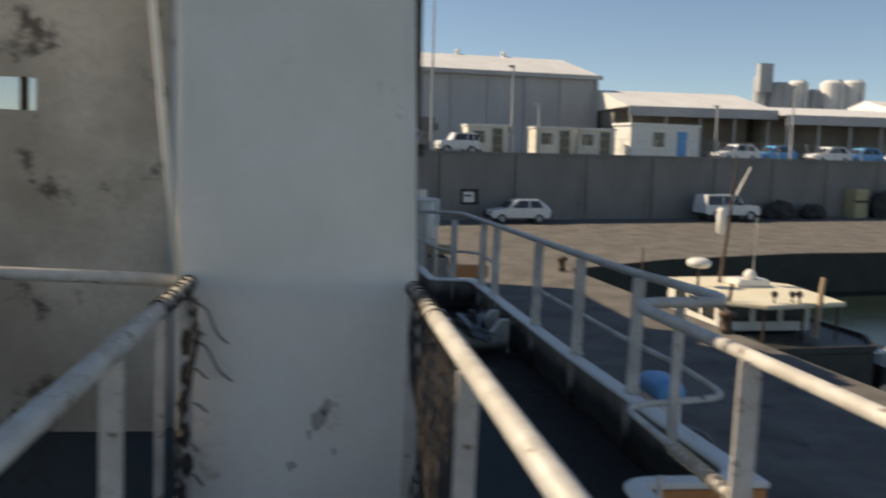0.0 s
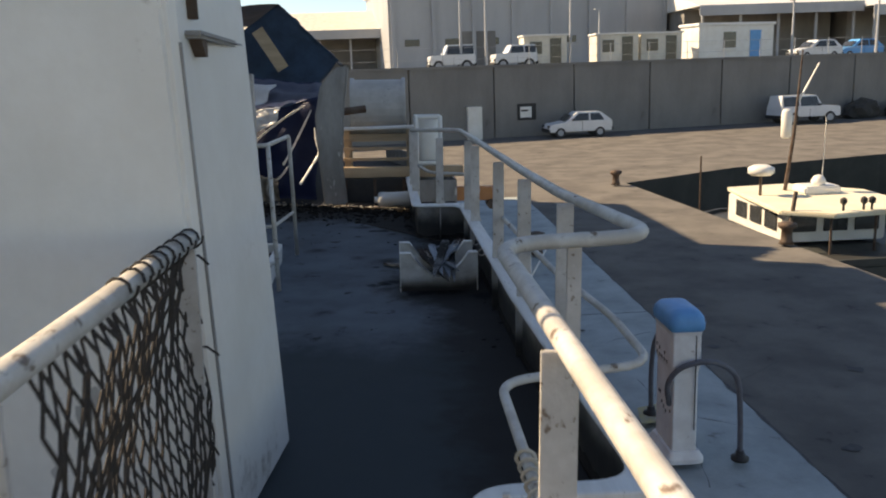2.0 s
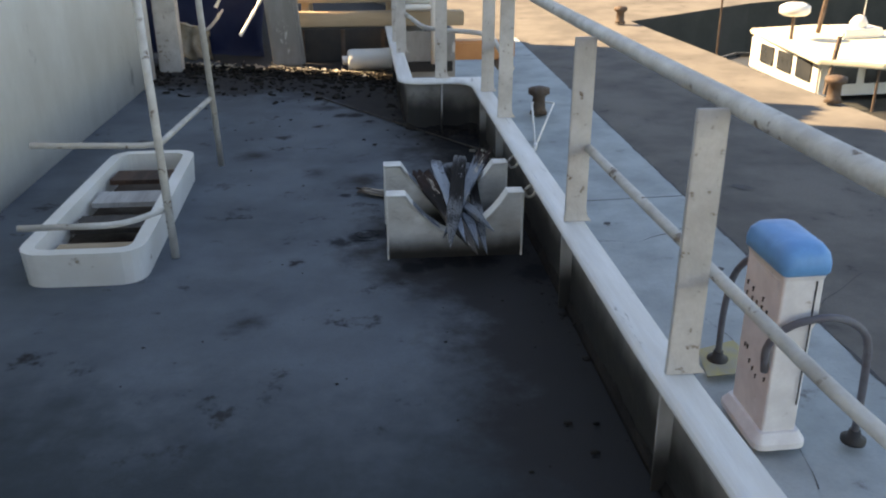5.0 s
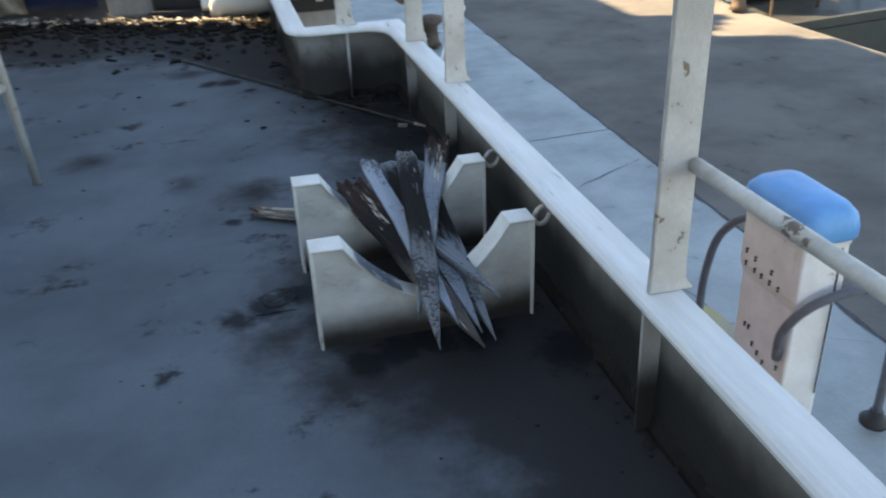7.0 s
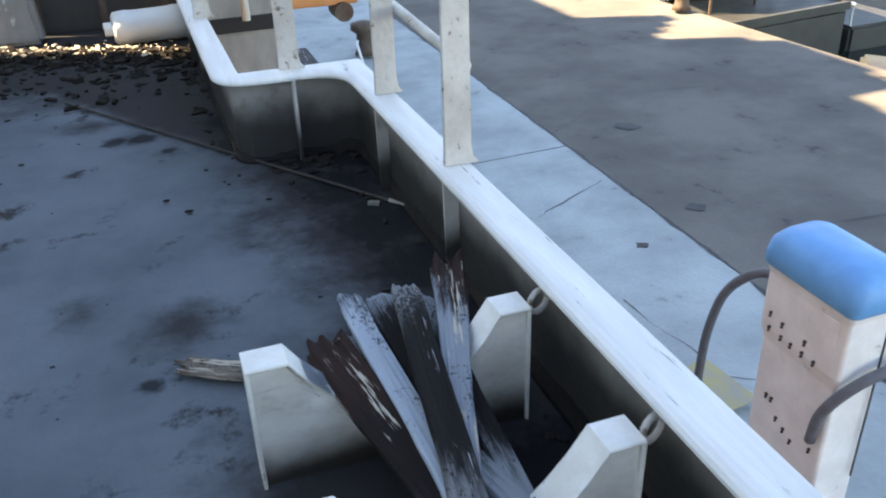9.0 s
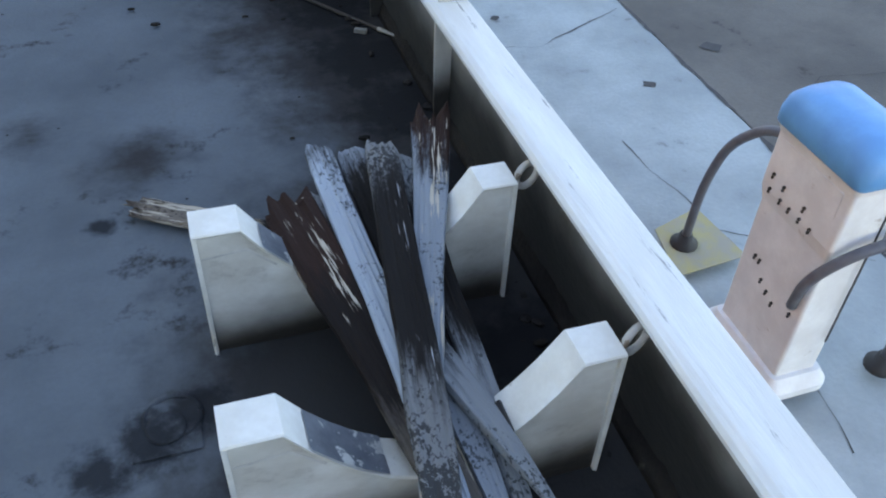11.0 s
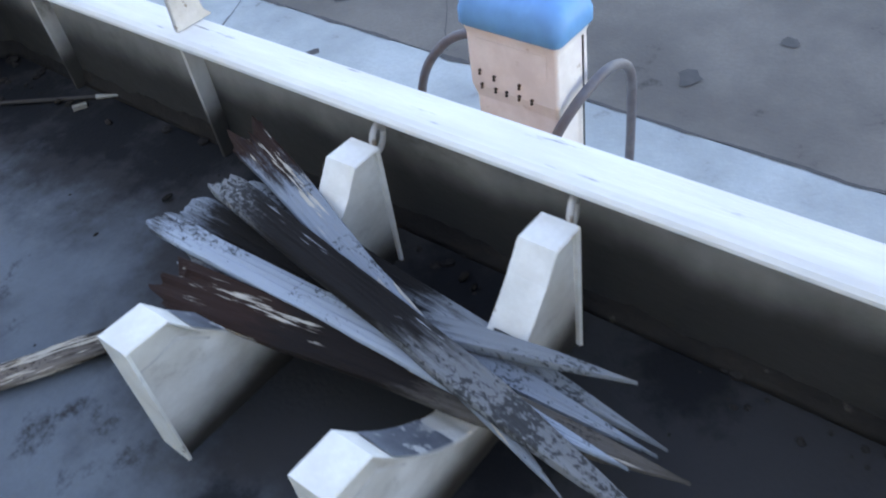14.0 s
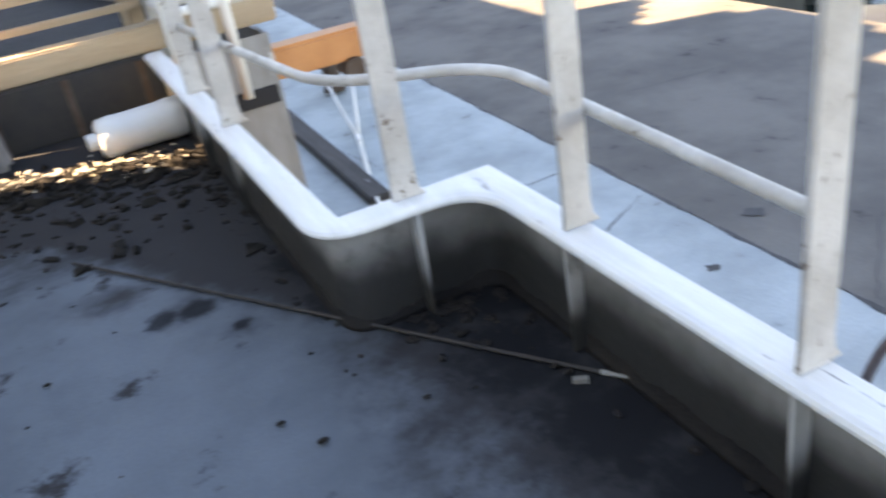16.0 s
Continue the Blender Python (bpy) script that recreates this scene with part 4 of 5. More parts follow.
for k in range(9):
    y = 2.98 - k * 0.055
    tube([(1.712 + 0.026 * math.cos(a), y + a * 0.006, 0.555 + 0.026 * math.sin(a)) for a in np.linspace(0, 6.4, 11)], 0.006, 5, wrap)
part("rope_wrap", wrap, CHALK, rail, "pale rope wound round the pipe")


def flat_post(x, y, z_top, w=0.076, t=0.014):
    """A flat bar across the deck edge with a weld fillet at its outer foot."""
    o = [(x - w / 2 - 0.004, 0.363), (x + w / 2 + 0.024, 0.363), (x + w / 2 + 0.006, 0.385), (x + w / 2 + 0.001, 0.42), (x + w / 2, z_top), (x - w / 2, z_top), (x - w / 2 - 0.002, 0.42)]
    return prism(o, "y", y - t / 2, y + t / 2)


for x, y in ((2.125, 4.5), (2.10, 5.5), (2.092, 6.6), (2.092, 8.26), (2.094, 8.97), (1.84, 9.44), (1.615, 10.55), (1.60, 11.15), (1.69, 2.45), (1.69, 0.6)):
    part("post", flat_post(x, y, 1.04), POSTPAINT, rail, bevel=0.002)
    if 9.3 < y < 9.6:
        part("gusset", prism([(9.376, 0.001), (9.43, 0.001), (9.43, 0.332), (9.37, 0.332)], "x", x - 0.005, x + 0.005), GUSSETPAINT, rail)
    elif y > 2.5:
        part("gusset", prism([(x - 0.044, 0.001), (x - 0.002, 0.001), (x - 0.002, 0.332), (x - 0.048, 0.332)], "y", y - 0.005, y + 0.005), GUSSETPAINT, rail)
for x, y, zb in ((1.97, 3.60, 0.35), (2.05, 1.42, -0.2)):
    part("post", prism([(x - 0.025, zb), (x + 0.025, zb), (x + 0.025, 1.03), (x - 0.025, 1.03)], "y", y - 0.007, y + 0.007), POSTPAINT, rail, bevel=0.002)
part("clamp", box(2.02, 2.085, 1.385, 1.455, 0.94, 1.0), BOATWHITE, rail, bevel=0.01)
part("alcove_pipe", tube(round_path([(1.66, 3.0, 0.36), (1.66, 3.0, 0.45)], 0.1), 0.012, 6), RAILPAINT, rail)

# ---- tower, deckhouse ----
tw = thing("tower", (0.3, 4.1, 0), "tall white steel casing with smooth stained sides", "casing")
bm = bmesh.new()
lo, hi = [], []
for lst, z, x0, xf, xb in ((lo, 0.0, -0.27, 0.79, 0.876), (hi, 5.0, -0.29, 0.565, 0.598)):
    for x, y in ((x0, 3.56), (xf - 0.03, 3.56), (xf, 3.60), (xb, 4.40), (xb - 0.10, 4.62), (x0, 4.62)):
        lst.append(bm.verts.new((x, y, z)))
for k in range(6):
    bm.faces.new((lo[k], lo[(k + 1) % 6], hi[(k + 1) % 6], hi[k]))
bm.faces.new(lo[::-1])
bm.faces.new(hi)
part("casing", bm, TOWERWHITE, tw, bevel=0.015)
part("ledge", box(0.62, 0.775, 3.66, 4.36, 1.715, 1.74), DARKPAINT, tw, "rust-streaked steel ledge", bevel=0.01)
part("pipe", tube([(0.72, 3.74, 1.78), (0.66, 3.76, 4.8)], 0.025, 8), STEEL, tw, "dark upright pipe", smooth=True)
part("pipe", tube([(0.74, 4.2, 1.78), (0.66, 4.2, 4.8)], 0.012, 6), STEEL, tw, "thin dark conduit", smooth=True)
part("bracket", prism([(3.75, 1.66), (3.78, 1.66), (3.78, 1.714), (3.70, 1.714)], "x", 0.70, 0.76), STEEL, tw)
for x0, z0, s0 in ((0.33, 0.50, 0.05), (0.36, 0.56, 0.03), (0.22, 0.30, 0.025), (0.29, 0.44, 0.02), (0.40, 0.36, 0.02)):
    rn0 = random.Random(int(x0 * 100))
    mark = bmesh.new()
    ring0 = [(x0 + s0 * rn0.uniform(0.3, 1.0) * math.cos(k * 0.63), z0 + s0 * 1.5 * rn0.uniform(0.3, 1.0) * math.sin(k * 0.63)) for k in range(10)]
    part("scuff", prism(ring0, "y", 3.5575, 3.5592, mark), GREYDRUM, tw)
part("seam", tube([(0.792, 3.60, 0.02), (0.7145, 3.60, 1.7)], 0.006, 5), DARKPAINT, tw, "dirty weld seam")

house = thing("wall_deckhouse", (-2, 7, 0), "beige stained steel deckhouse with rounded corner", "deckhouse", kind="structure")
front = bmesh.new()
wx0, wx1, wz0, wz1 = -1.733, -1.273, 1.836, 2.018
for x0, x1, z0, z1 in ((-4, wx0, 0, 2.6), (wx1, -0.56, 0, 2.6), (wx0, wx1, 0, wz0), (wx0, wx1, wz1, 2.6)):
    box(x0, x1, 4.95, 5.01, z0, z1, front)
part("front_wall", front, STAINED, house, "stained beige front plate")
side = round_path([(-0.57, 5.015, 0), (-0.62, 9.0, 0), (-0.62, 11.8, 0), (-4, 11.8, 0)], 0.35, 8)
part("side_wall", strip([(p.x, p.y) for p in side], [(-0.03, 0.0), (0.03, 0.0), (0.03, 2.6), (-0.03, 2.6)]), SIDEWHITE, house, "white side plate with dark stains", smooth=True)
part("roof", prism([(-4, 4.95), (-0.57, 4.95), (-0.6, 9.0), (-0.6, 11.75), (-4, 11.75)], "z", 2.6, 2.7), WHITE, house)
# unseen blocks added to keep sun off the deck by the handrails
part("wing_wall", box(-3.3, -3.0, 2.2, 4.2, 0.0, 4.12), WHITE, house)
part("wing_wall", box(-3.3, -3.0, 4.202, 4.948, 0.0, 2.75), WHITE, house)
part("wing_wall", box(-3.3, -3.0, 4.952, 6.598, 2.702, 4.12), WHITE, house)
part("wing_wall", box(-3.3, -3.02, 6.602, 11.9, 2.702, 2.9), WHITE, house)
# unseen blocks added to shade deck and quay, with a sun gap astern
part("upper_wall", box(-6.0, -3.0, 6.6, 13.3, 2.902, 7.3), WHITE, house, "unseen upper block added to cast shade")
part("upper_wall", prism([(-3.0, 15.2), (-3.0, 20.0), (-5.3, 31.5), (-8.0, 31.5), (-8.0, 21.0), (-4.2, 15.2)], "z", 3.0, 7.3), WHITE, house, "unseen upper block added to cast shade")
part("bridge_wall", box(-3.25, -3.001, 13.302, 15.198, 4.25, 7.3), WHITE, house, "unseen block added over a gap left for sun")
part("lower_wall", prism([(-3.05, 12.0), (-3.05, 20.0), (-5.35, 31.4), (-8.0, 31.4), (-8.0, 12.0)], "z", -2.6, 2.9), WHITE, house, "unseen lower block added to cast shade")
# unseen blocks stepped in height to shape sun patches on the quay
for y0, y1, zt, xf in ((6.6, 12.2, 8.9, -3.02), (13.4, 17.7, 8.7, -3.02), (17.7, 19.0, 8.35, -3.02), (19.0, 19.85, 8.4, -3.02), (19.85, 20.6, 9.15, -3.02), (20.6, 20.75, 7.8, -3.02), (20.75, 20.95, 8.6, -3.02), (20.95, 21.05, 7.75, -3.1), (21.05, 21.2, 8.5, -3.1), (21.2, 21.35, 8.0, -3.1), (21.35, 21.6, 8.9, -3.1), (21.6, 21.72, 8.35, -3.1), (21.72, 22.1, 9.2, -3.1), (22.1, 22.25, 8.4, -3.1), (22.25, 22.6, 9.0, -3.1), (22.6, 23.0, 8.05, -3.1), (23.0, 23.4, 8.3, -3.1), (23.4, 23.8, 8.55, -3.1), (23.8, 24.2, 8.8, -3.1), (24.2, 31.0, 9.3, -5.1)):
    part("roof_gear", box(xf - 1.6, xf, y0, y1 - 0.002, 7.302, zt), WHITE, house)
part("roof_bar", box(-4.6, -3.02, 20.55, 22.3, 8.35, 9.3), WHITE, house)
part("end_strip", box(-0.63, -0.42, 11.85, 12.0, 0.0, 1.75), POSTPAINT, house, "grey stained end plate", bevel=0.01)
part("window_frame", strip([(p.x, p.y) for p in round_path([(wx0, wz0, 0), (wx1, wz0, 0), (wx1, wz1, 0), (wx0, wz1, 0), (wx0, wz0, 0)], 0.03)], [(-0.012, -0.01), (0.012, -0.01), (0.012, 0.012), (-0.012, 0.012)]), STEEL, house)
fr = house.children[-1]
fr.matrix_local = Matrix.Translation((2, -7, 0)) @ Matrix.Translation((0, 4.95, 0)) @ Matrix.Rotation(radians(90), 4, "X") @ Matrix.Translation((-2, 7, 0))
part("window_mullion", box(-1.356, -1.326, 4.945, 4.965, wz0, wz1), STEEL, house)
part("pane", box(wx0, wx1, 4.975, 4.981, wz0, wz1), SKYMIRROR, house)
for x, z in ((-1.07, 2.166), (-1.366, 1.623), (-1.155, 2.048)):
    part("rust_boss", lathe([(0.022, 0), (0.022, 0.012), (0.004, 0.016)], (0, 0, 0), 8), STEEL, house)
    house.children[-1].matrix_local = Matrix.Translation(Vector((x, 4.95, z)) - Vector((-2, 7, 0))) @ Matrix.Rotation(radians(90), 4, "X") @ Matrix.Translation((-2, 7, 0))
single("wall_aft_house", box(-4.0, 3.4, -2.2, -2.05, -0.1, 0.9), WHITE, (0, -2.1, 0), "white steel bulwark behind the walkway", "bulwark", kind="structure")
single("rope", tube([(-0.262, 3.555, 1.10), (-0.33, 3.56, 1.7), (-0.42, 3.57, 2.6), (-0.6, 3.6, 4.6)], 0.013, 6), BOATWHITE, (-0.26, 3.55, 1.1), "taut pale rope rising from the rail corner", "rope", smooth=True)

# ---- netted handrails at the walkway ----
def net_sheet(p0, p1, z0, z1, cell, seed, torn=0.0):
    """Diamond netting between two points of a rail, with sag and knots."""
    rn = random.Random(seed)
    p0, p1 = Vector(p0), Vector(p1)
    span = (p1 - p0).length
    nu, nv = max(2, int(span / cell)), max(2, int((z1 - z0) / (cell * 2.1)))
    side_ = Vector((p1 - p0).normalized().cross(Vector((0, 0, 1))))
    pt = {}
    for i in range(nu + 1):
        for j in range(2 * nv + 1):
            s = (i + (0.5 if j % 2 else 0)) / (nu + 0.5)
            q = p0.lerp(p1, min(1, s))
            bul = 0.03 * math.sin(3.1 * s * span + j * 0.4) * (j > 0)
            pt[i, j] = Vector((q.x, q.y, z1 - (z1 - z0) * j / (2 * nv))) + side_ * (bul + rn.uniform(-0.008, 0.008)) + Vector((0, rn.uniform(-1, 1) * cell * 0.10, rn.uniform(-0.01, 0.01)))
    bm = bmesh.new()
    for i in range(nu + 1):
        for j in range(2 * nv):
            a_ = pt[i, j]
            k1 = (i, j + 1)
            k2 = (i - 1, j + 1) if j % 2 == 0 else (i + 1, j + 1)
            for k in (k1, k2):
                if k in pt and noise.noise(a_ * 2.7 + Vector((seed, 0, 0))) > torn - 1.0:
                    tube([a_, pt[k]], 0.0045, 4, bm, caps=False)
    return bm


def handrail(x, y0, y1, zt, label, seed, net_from):
    h = thing("handrail", (x, (y0 + y1) / 2, 0), label, "handrail", "netted handrails")
    part("top_pipe", tube([(x, y0, zt), (x, y1, zt)], 0.03, 12), RAILPAINT, h, smooth=True)
    for y in (y1 - 0.06, (y0 + y1) / 2 + 0.2, y0 + 0.15):
        part("post", box(x - 0.03, x + 0.03, y - 0.008, y + 0.008, 0, zt - 0.02), POSTPAINT, h)
    part("net", net_sheet((x + 0.01, net_from, 0), (x + 0.01, y1, 0), 0.03, zt - 0.02, 0.050, seed), NET, h, "black knotted netting")
    rn = random.Random(seed + 1)
    y = y1 - 0.02
    while y > y1 - 0.75:
        part("lashing", tube([(x + 0.034 * math.cos(a), y + a * 0.009, zt + 0.034 * math.sin(a)) for a in np.linspace(0, 6.4, 11)], 0.004, 5), NET, h)
        y -= rn.uniform(0.06, 0.12)
    for k in range(7):
        z = zt - 0.05 - k * 0.15
        p = Vector((x, y1 - 0.02, z))
        q = p + Vector((rn.uniform(0.02, 0.09), rn.uniform(-0.05, 0.02), rn.uniform(-0.08, 0.0)))
        end = tube([p, (p + q) / 2 + Vector((0, 0, 0.015)), q], 0.004, 5)
        bmesh.ops.create_icosphere(end, subdivisions=1, radius=0.014, matrix=Matrix.Translation(p + Vector((0.006, 0, 0))))
        part("twine_end", end, NET, h)
    return h


handrail(0.72, 0.4, 3.52, 1.09, "white pipe handrail hung with black netting", 11, 2.3)
hl = handrail(-0.22, 0.6, 3.54, 1.09, "white pipe handrail with frayed black netting", 23, 3.38)
for k in range(2):
    z = 1.02 - 0.16 * k
    part("twine_end", tube(round_path([(-0.20, 3.50, z), (-0.14, 3.49, z - 0.02), (-0.10 + 0.012 * k, 3.49, z - 0.13), (-0.05 + 0.02 * k, 3.48, z - 0.17)], 0.05, 4), 0.004, 5), NET, hl)
for k in range(7):
    z = 0.86 - k * 0.13
    knot = bmesh.new()
    bmesh.ops.create_icosphere(knot, subdivisions=2, radius=0.028, matrix=Matrix.Translation((-0.215 + 0.012 * math.sin(k * 2.1), 3.47 - 0.02 * (k % 2), z)) @ Matrix.Diagonal((0.8, 0.9, 2.0, 1)))
    for v in knot.verts:
        v.co += Vector((1, 1, 1)) * 0.012 * noise.noise(v.co * 60)
    part("net_tangle", knot, NET, hl)
h3 = thing("side_handrail", (-0.9, 3.66, 0), "white pipe handrail with torn netting", "handrail", "netted handrails")
part("top_pipe", tube([(-2.2, 3.66, 1.12), (-0.24, 3.62, 1.09)], 0.028, 12), RAILPAINT, h3, smooth=True)
part("post", box(-0.37, -0.33, 3.63, 3.65, 0, 1.09), POSTPAINT, h3)
part("net", net_sheet((-2.1, 3.65, 0), (-0.75, 3.65, 0), 0.2, 1.05, 0.10, 5, 1.02), NET, h3, "torn black netting")

# ---- life-raft cradles ----
def cradle(y, label):
    c = thing("cradle", (1.70, y, 0), label, "cradle", "pair of raft cradles")
    saddle = []
    for k in range(13):
        s = k / 12
        saddle.append((1.478 + 0.457 * s, 0.10 + 0.186 * abs(2 * s - 1) ** 1.75))
    outline = [(1.404, 0.0), (1.404, 0.288), (1.478, 0.288)] + saddle[1:-1] + [(1.935, 0.288), (1.995, 0.288), (1.995, 0.0)]
    t = 0.012
    for yy in (y - 0.060, y - 0.014):
        part("web_plate", prism(outline, "y", yy, yy + t), WEBPAINT, c, "grime-stained white web plate with shade painted at its foot")
    outer = [(1.397, 0.0), (1.397, 0.300), (1.482, 0.300)] + [(u, v + 0.012) for u, v in saddle[1:-1]] + [(1.931, 0.300), (2.002, 0.300), (2.002, 0.0)]
    inner = [(1.405, 0.0), (1.405, 0.292), (1.480, 0.292)] + [(u, v + 0.004) for u, v in saddle[1:-1]] + [(1.933, 0.292), (1.994, 0.292), (1.994, 0.0)]
    flange = bmesh.new()
    rows = [[flange.verts.new((u, yy, v)) for u, v in line] for line, yy in ((outer, y - 0.068), (outer, y + 0.004), (inner, y + 0.004), (inner, y - 0.068))]
    lip = [[flange.verts.new((u + (0.003 if u < 1.6 else -0.003) * (v < 0.299), yy, v - 0.003 * (v > 0.001))) for u, v in outer] for yy in (y - 0.071, y + 0.007)]
    rows = [rows[0], rows[1], lip[1], rows[2], rows[3], lip[0]]
    for j in range(6):
        for i in range(len(outer) - 1):
            flange.faces.new((rows[j][i], rows[j][i + 1], rows[(j + 1) % 6][i + 1], rows[(j + 1) % 6][i]))
    for i in (0, -1):
        flange.faces.new([row[i] for row in rows])
    part("flange", flange, CRADLEWHITE, c, "chipped white saddle flange")
    part("weld_seam", prism([(1.407, 0.236), (1.486, 0.243), (1.535, 0.196), (1.538, 0.199), (1.488, 0.248), (1.407, 0.240)], "y", y - 0.0612, y - 0.0602), GUSSETPAINT, c, "thin line across the web plate below the saddle")
    eye = bmesh.new()
    tube([(2.035 + 0.026 * math.cos(a), y - 0.035 + 0.010 * math.cos(a), 0.290 + 0.026 * math.sin(a)) for a in np.linspace(0, 2 * math.pi, 15)], 0.007, 6, eye)
    part("eye_ring", eye, POSTPAINT, c, "small welded eye ring", smooth=True)
    pad = bmesh.new()
    seg = [q for q in saddle if 1.50 < q[0] < 1.66]
    rows = [[pad.verts.new((a, yy, b + 0.0165)) for a, b in seg] for yy in (y - 0.069, y + 0.004)]
    for i in range(len(seg) - 1):
        pad.faces.new((rows[0][i], rows[0][i + 1], rows[1][i + 1], rows[1][i]))
    bmesh.ops.solidify(pad, geom=pad.faces[:], thickness=0.003)
    part("worn_pad", pad, PADGREY, c, "scuffed grey lining on the saddle")
    return c


cradle(7.662, "white steel life-raft cradle with curved saddle")
c2 = cradle(7.212, "white steel life-raft cradle, scuffed saddle and black tape")
part("black_tape", box(-0.020, 0.020, -0.030, 0.030, -0.003, 0.004, m=Matrix.Translation((1.812, 7.172, 0.168)) @ Matrix.Rotation(radians(-38), 4, "Y")), BLACK, c2, "scrap of black tape")

# ---- bundle of old pointed staves lying in the cradles ----
def stave(head, tip, w, material_, label, seed, ragged=0.02, mid=0.80, roll=0.0):
    """A split plank: a torn or worn head, flat faces with worn arrises, a long lance point."""
    rn = random.Random(seed)
    head, tip = Vector(head), Vector(tip)
    L = (tip - head).length
    bm = bmesh.new()
    n = 44
    prof = [(-1.0, 0.15), (-0.93, 0.75)]
    for k in range(13):
        a = -0.86 + 1.72 * k / 12
        prof.append((a, 0.95 - 0.10 * a * a + 0.10 * rn.uniform(-1, 1)))
    prof += [(0.93, 0.75), (1.0, 0.15), (0.94, -0.5), (0.4, -0.62), (-0.4, -0.62), (-0.94, -0.5)]
    jag = [ragged * (1.6 * noise.noise(Vector((a * 1.7, seed * 3.7, 1.5))) + rn.uniform(-0.5, 0.5) * (0.25 if ragged < 0.03 else 1.0)) for a, b in prof]
    rings = []
    for i in range(n + 1):
        s = i / n
        s = s * 0.55 + 0.45 * s * s * (3 - 2 * s)
        taper = 1.0 + (mid - 1.0) * min(1.0, s / 0.45)
        if s > 0.62:
            taper = mid * max(0.05, 1 - ((s - 0.62) / 0.38) ** 1.55)
        if s < 0.03 and ragged < 0.03:
            taper *= 0.80 + 0.20 * (s / 0.03) ** 0.5
        edge_ = [1 + 0.07 * noise.noise(Vector((s * 9, seed, q))) + 0.03 * noise.noise(Vector((s * 31, seed, q))) for q in (0.0, 5.0)]
        th = 0.0125 * (0.75 + 0.25 * taper) * (0.45 + 0.55 * min(1.0, (1 - s) / 0.15))
        cx = 0.005 * noise.noise(Vector((s * 3, seed, 3)))
        y = -L * s
        fray = max(0.0, 1 - s * L / (0.03 + 2.2 * ragged))
        ring = []
        for k, (a, b) in enumerate(prof):
            groove = 0.0016 * noise.noise(Vector((a * 6, y * 5, seed))) + 0.0008 * noise.noise(Vector((a * 15, y * 9, seed)))
            ring.append(bm.verts.new((cx + a * w * 0.5 * taper * edge_[a > 0], y + jag[k] * fray, b * th * (1 - 0.55 * fray * ((k // 2) % 2) * min(1, ragged / 0.04)) + groove * (b > 0))))
        rings.append(ring)
    k_ = len(prof)
    for a, b in zip(rings, rings[1:]):
        for k in range(k_):
            bm.faces.new((a[k], a[(k + 1) % k_], b[(k + 1) % k_], b[k]))
    core = bm.verts.new((0, -0.02, 0))
    for k in range(k_):
        bm.faces.new((core, rings[0][(k + 1) % k_], rings[0][k]))
    bm.faces.new(rings[-1])
    d = (head - tip).normalized()
    x = d.cross(Vector((0, 0, 1))).normalized()
    m = Matrix((x, d, x.cross(d))).transposed().to_4x4()
    ob = new("stave", finish(bm, material_, "stave"))
    ob.matrix_world = Matrix.Translation(head) @ m @ Matrix.Rotation(radians(roll), 4, "Y")
    return tagged(ob, label, "wooden stave", "bundle of old staves")


stave((1.582, 7.765, 0.205), (1.757, 6.815, 0.15), 0.112, WOOD_BROWN, "rotten brown wooden stave with torn end on the cradles", 1, 0.035, 0.70, -6)
stave((1.650, 7.82, 0.175), (1.840, 6.945, 0.197), 0.064, WOOD_MIXED, "grey pointed wooden stave low in the bundle", 2, 0.02, 0.86, 4)
stave((1.676, 7.925, 0.215), (1.714, 6.890, 0.178), 0.060, WOOD_LIGHT, "silvery blue-grey pointed wooden stave on the cradles", 3, 0.012, 0.92, -3)
stave((1.750, 7.92, 0.200), (1.768, 6.872, 0.155), 0.078, WOOD_DARK, "dark tarred wooden stave with a worn round head", 4, 0.010, 0.72, 0)
stave((1.836, 7.835, 0.222), (1.803, 6.872, 0.125), 0.056, WOOD_MIXED, "thin grey and black wooden stave in the bundle", 8, 0.014, 0.86, 5)
stave((1.795, 7.835, 0.262), (1.640, 6.775, 0.195), 0.070, WOOD_BARK, "broad stave with peeling black bark on top of the bundle", 6, 0.022, 0.98, 3)
stave((1.925, 7.905, 0.262), (1.627, 6.945, 0.175), 0.088, WOOD_ROT, "grey wooden stave with a badly splintered brown end", 7, 0.055, 0.60, -5)
stave((1.255, 8.10, 0.02), (1.70, 7.80, 0.03), 0.070, WOOD_DECK, "short splintered stave lying on the deck", 9, 0.06, 0.95)
rod = thing("boat_hook", (1.9, 8.9, 0), "thin grey pole with a metal end lying on deck", "pole")
part("shaft", tube([(0.90, 10.60, 0.012), (2.05, 8.84, 0.012)], 0.006, 6), NET, rod)
part("tip", tube([(2.045, 8.848, 0.012), (2.10, 8.765, 0.012)], [0.008, 0.003], 6), WOODTIP, rod, "pale metal tip")
part("ferrule", box(-0.020, 0.020, -0.008, 0.008, 0, 0.013, m=Matrix.Translation((1.99, 8.86, 0.0)) @ Matrix.Rotation(radians(-30), 4, "Z")), WOODTIP, rod)

# ---- service pedestal on the quay ----
PED = Matrix.Translation((4.25, 8.872, -2.222)) @ Matrix((FX, FY, FZ)).transposed().to_4x4()
pd = thing("service_pedestal", (0, 0, 0), "pale service pedestal with a rounded blue cap", "pedestal", m=PED)


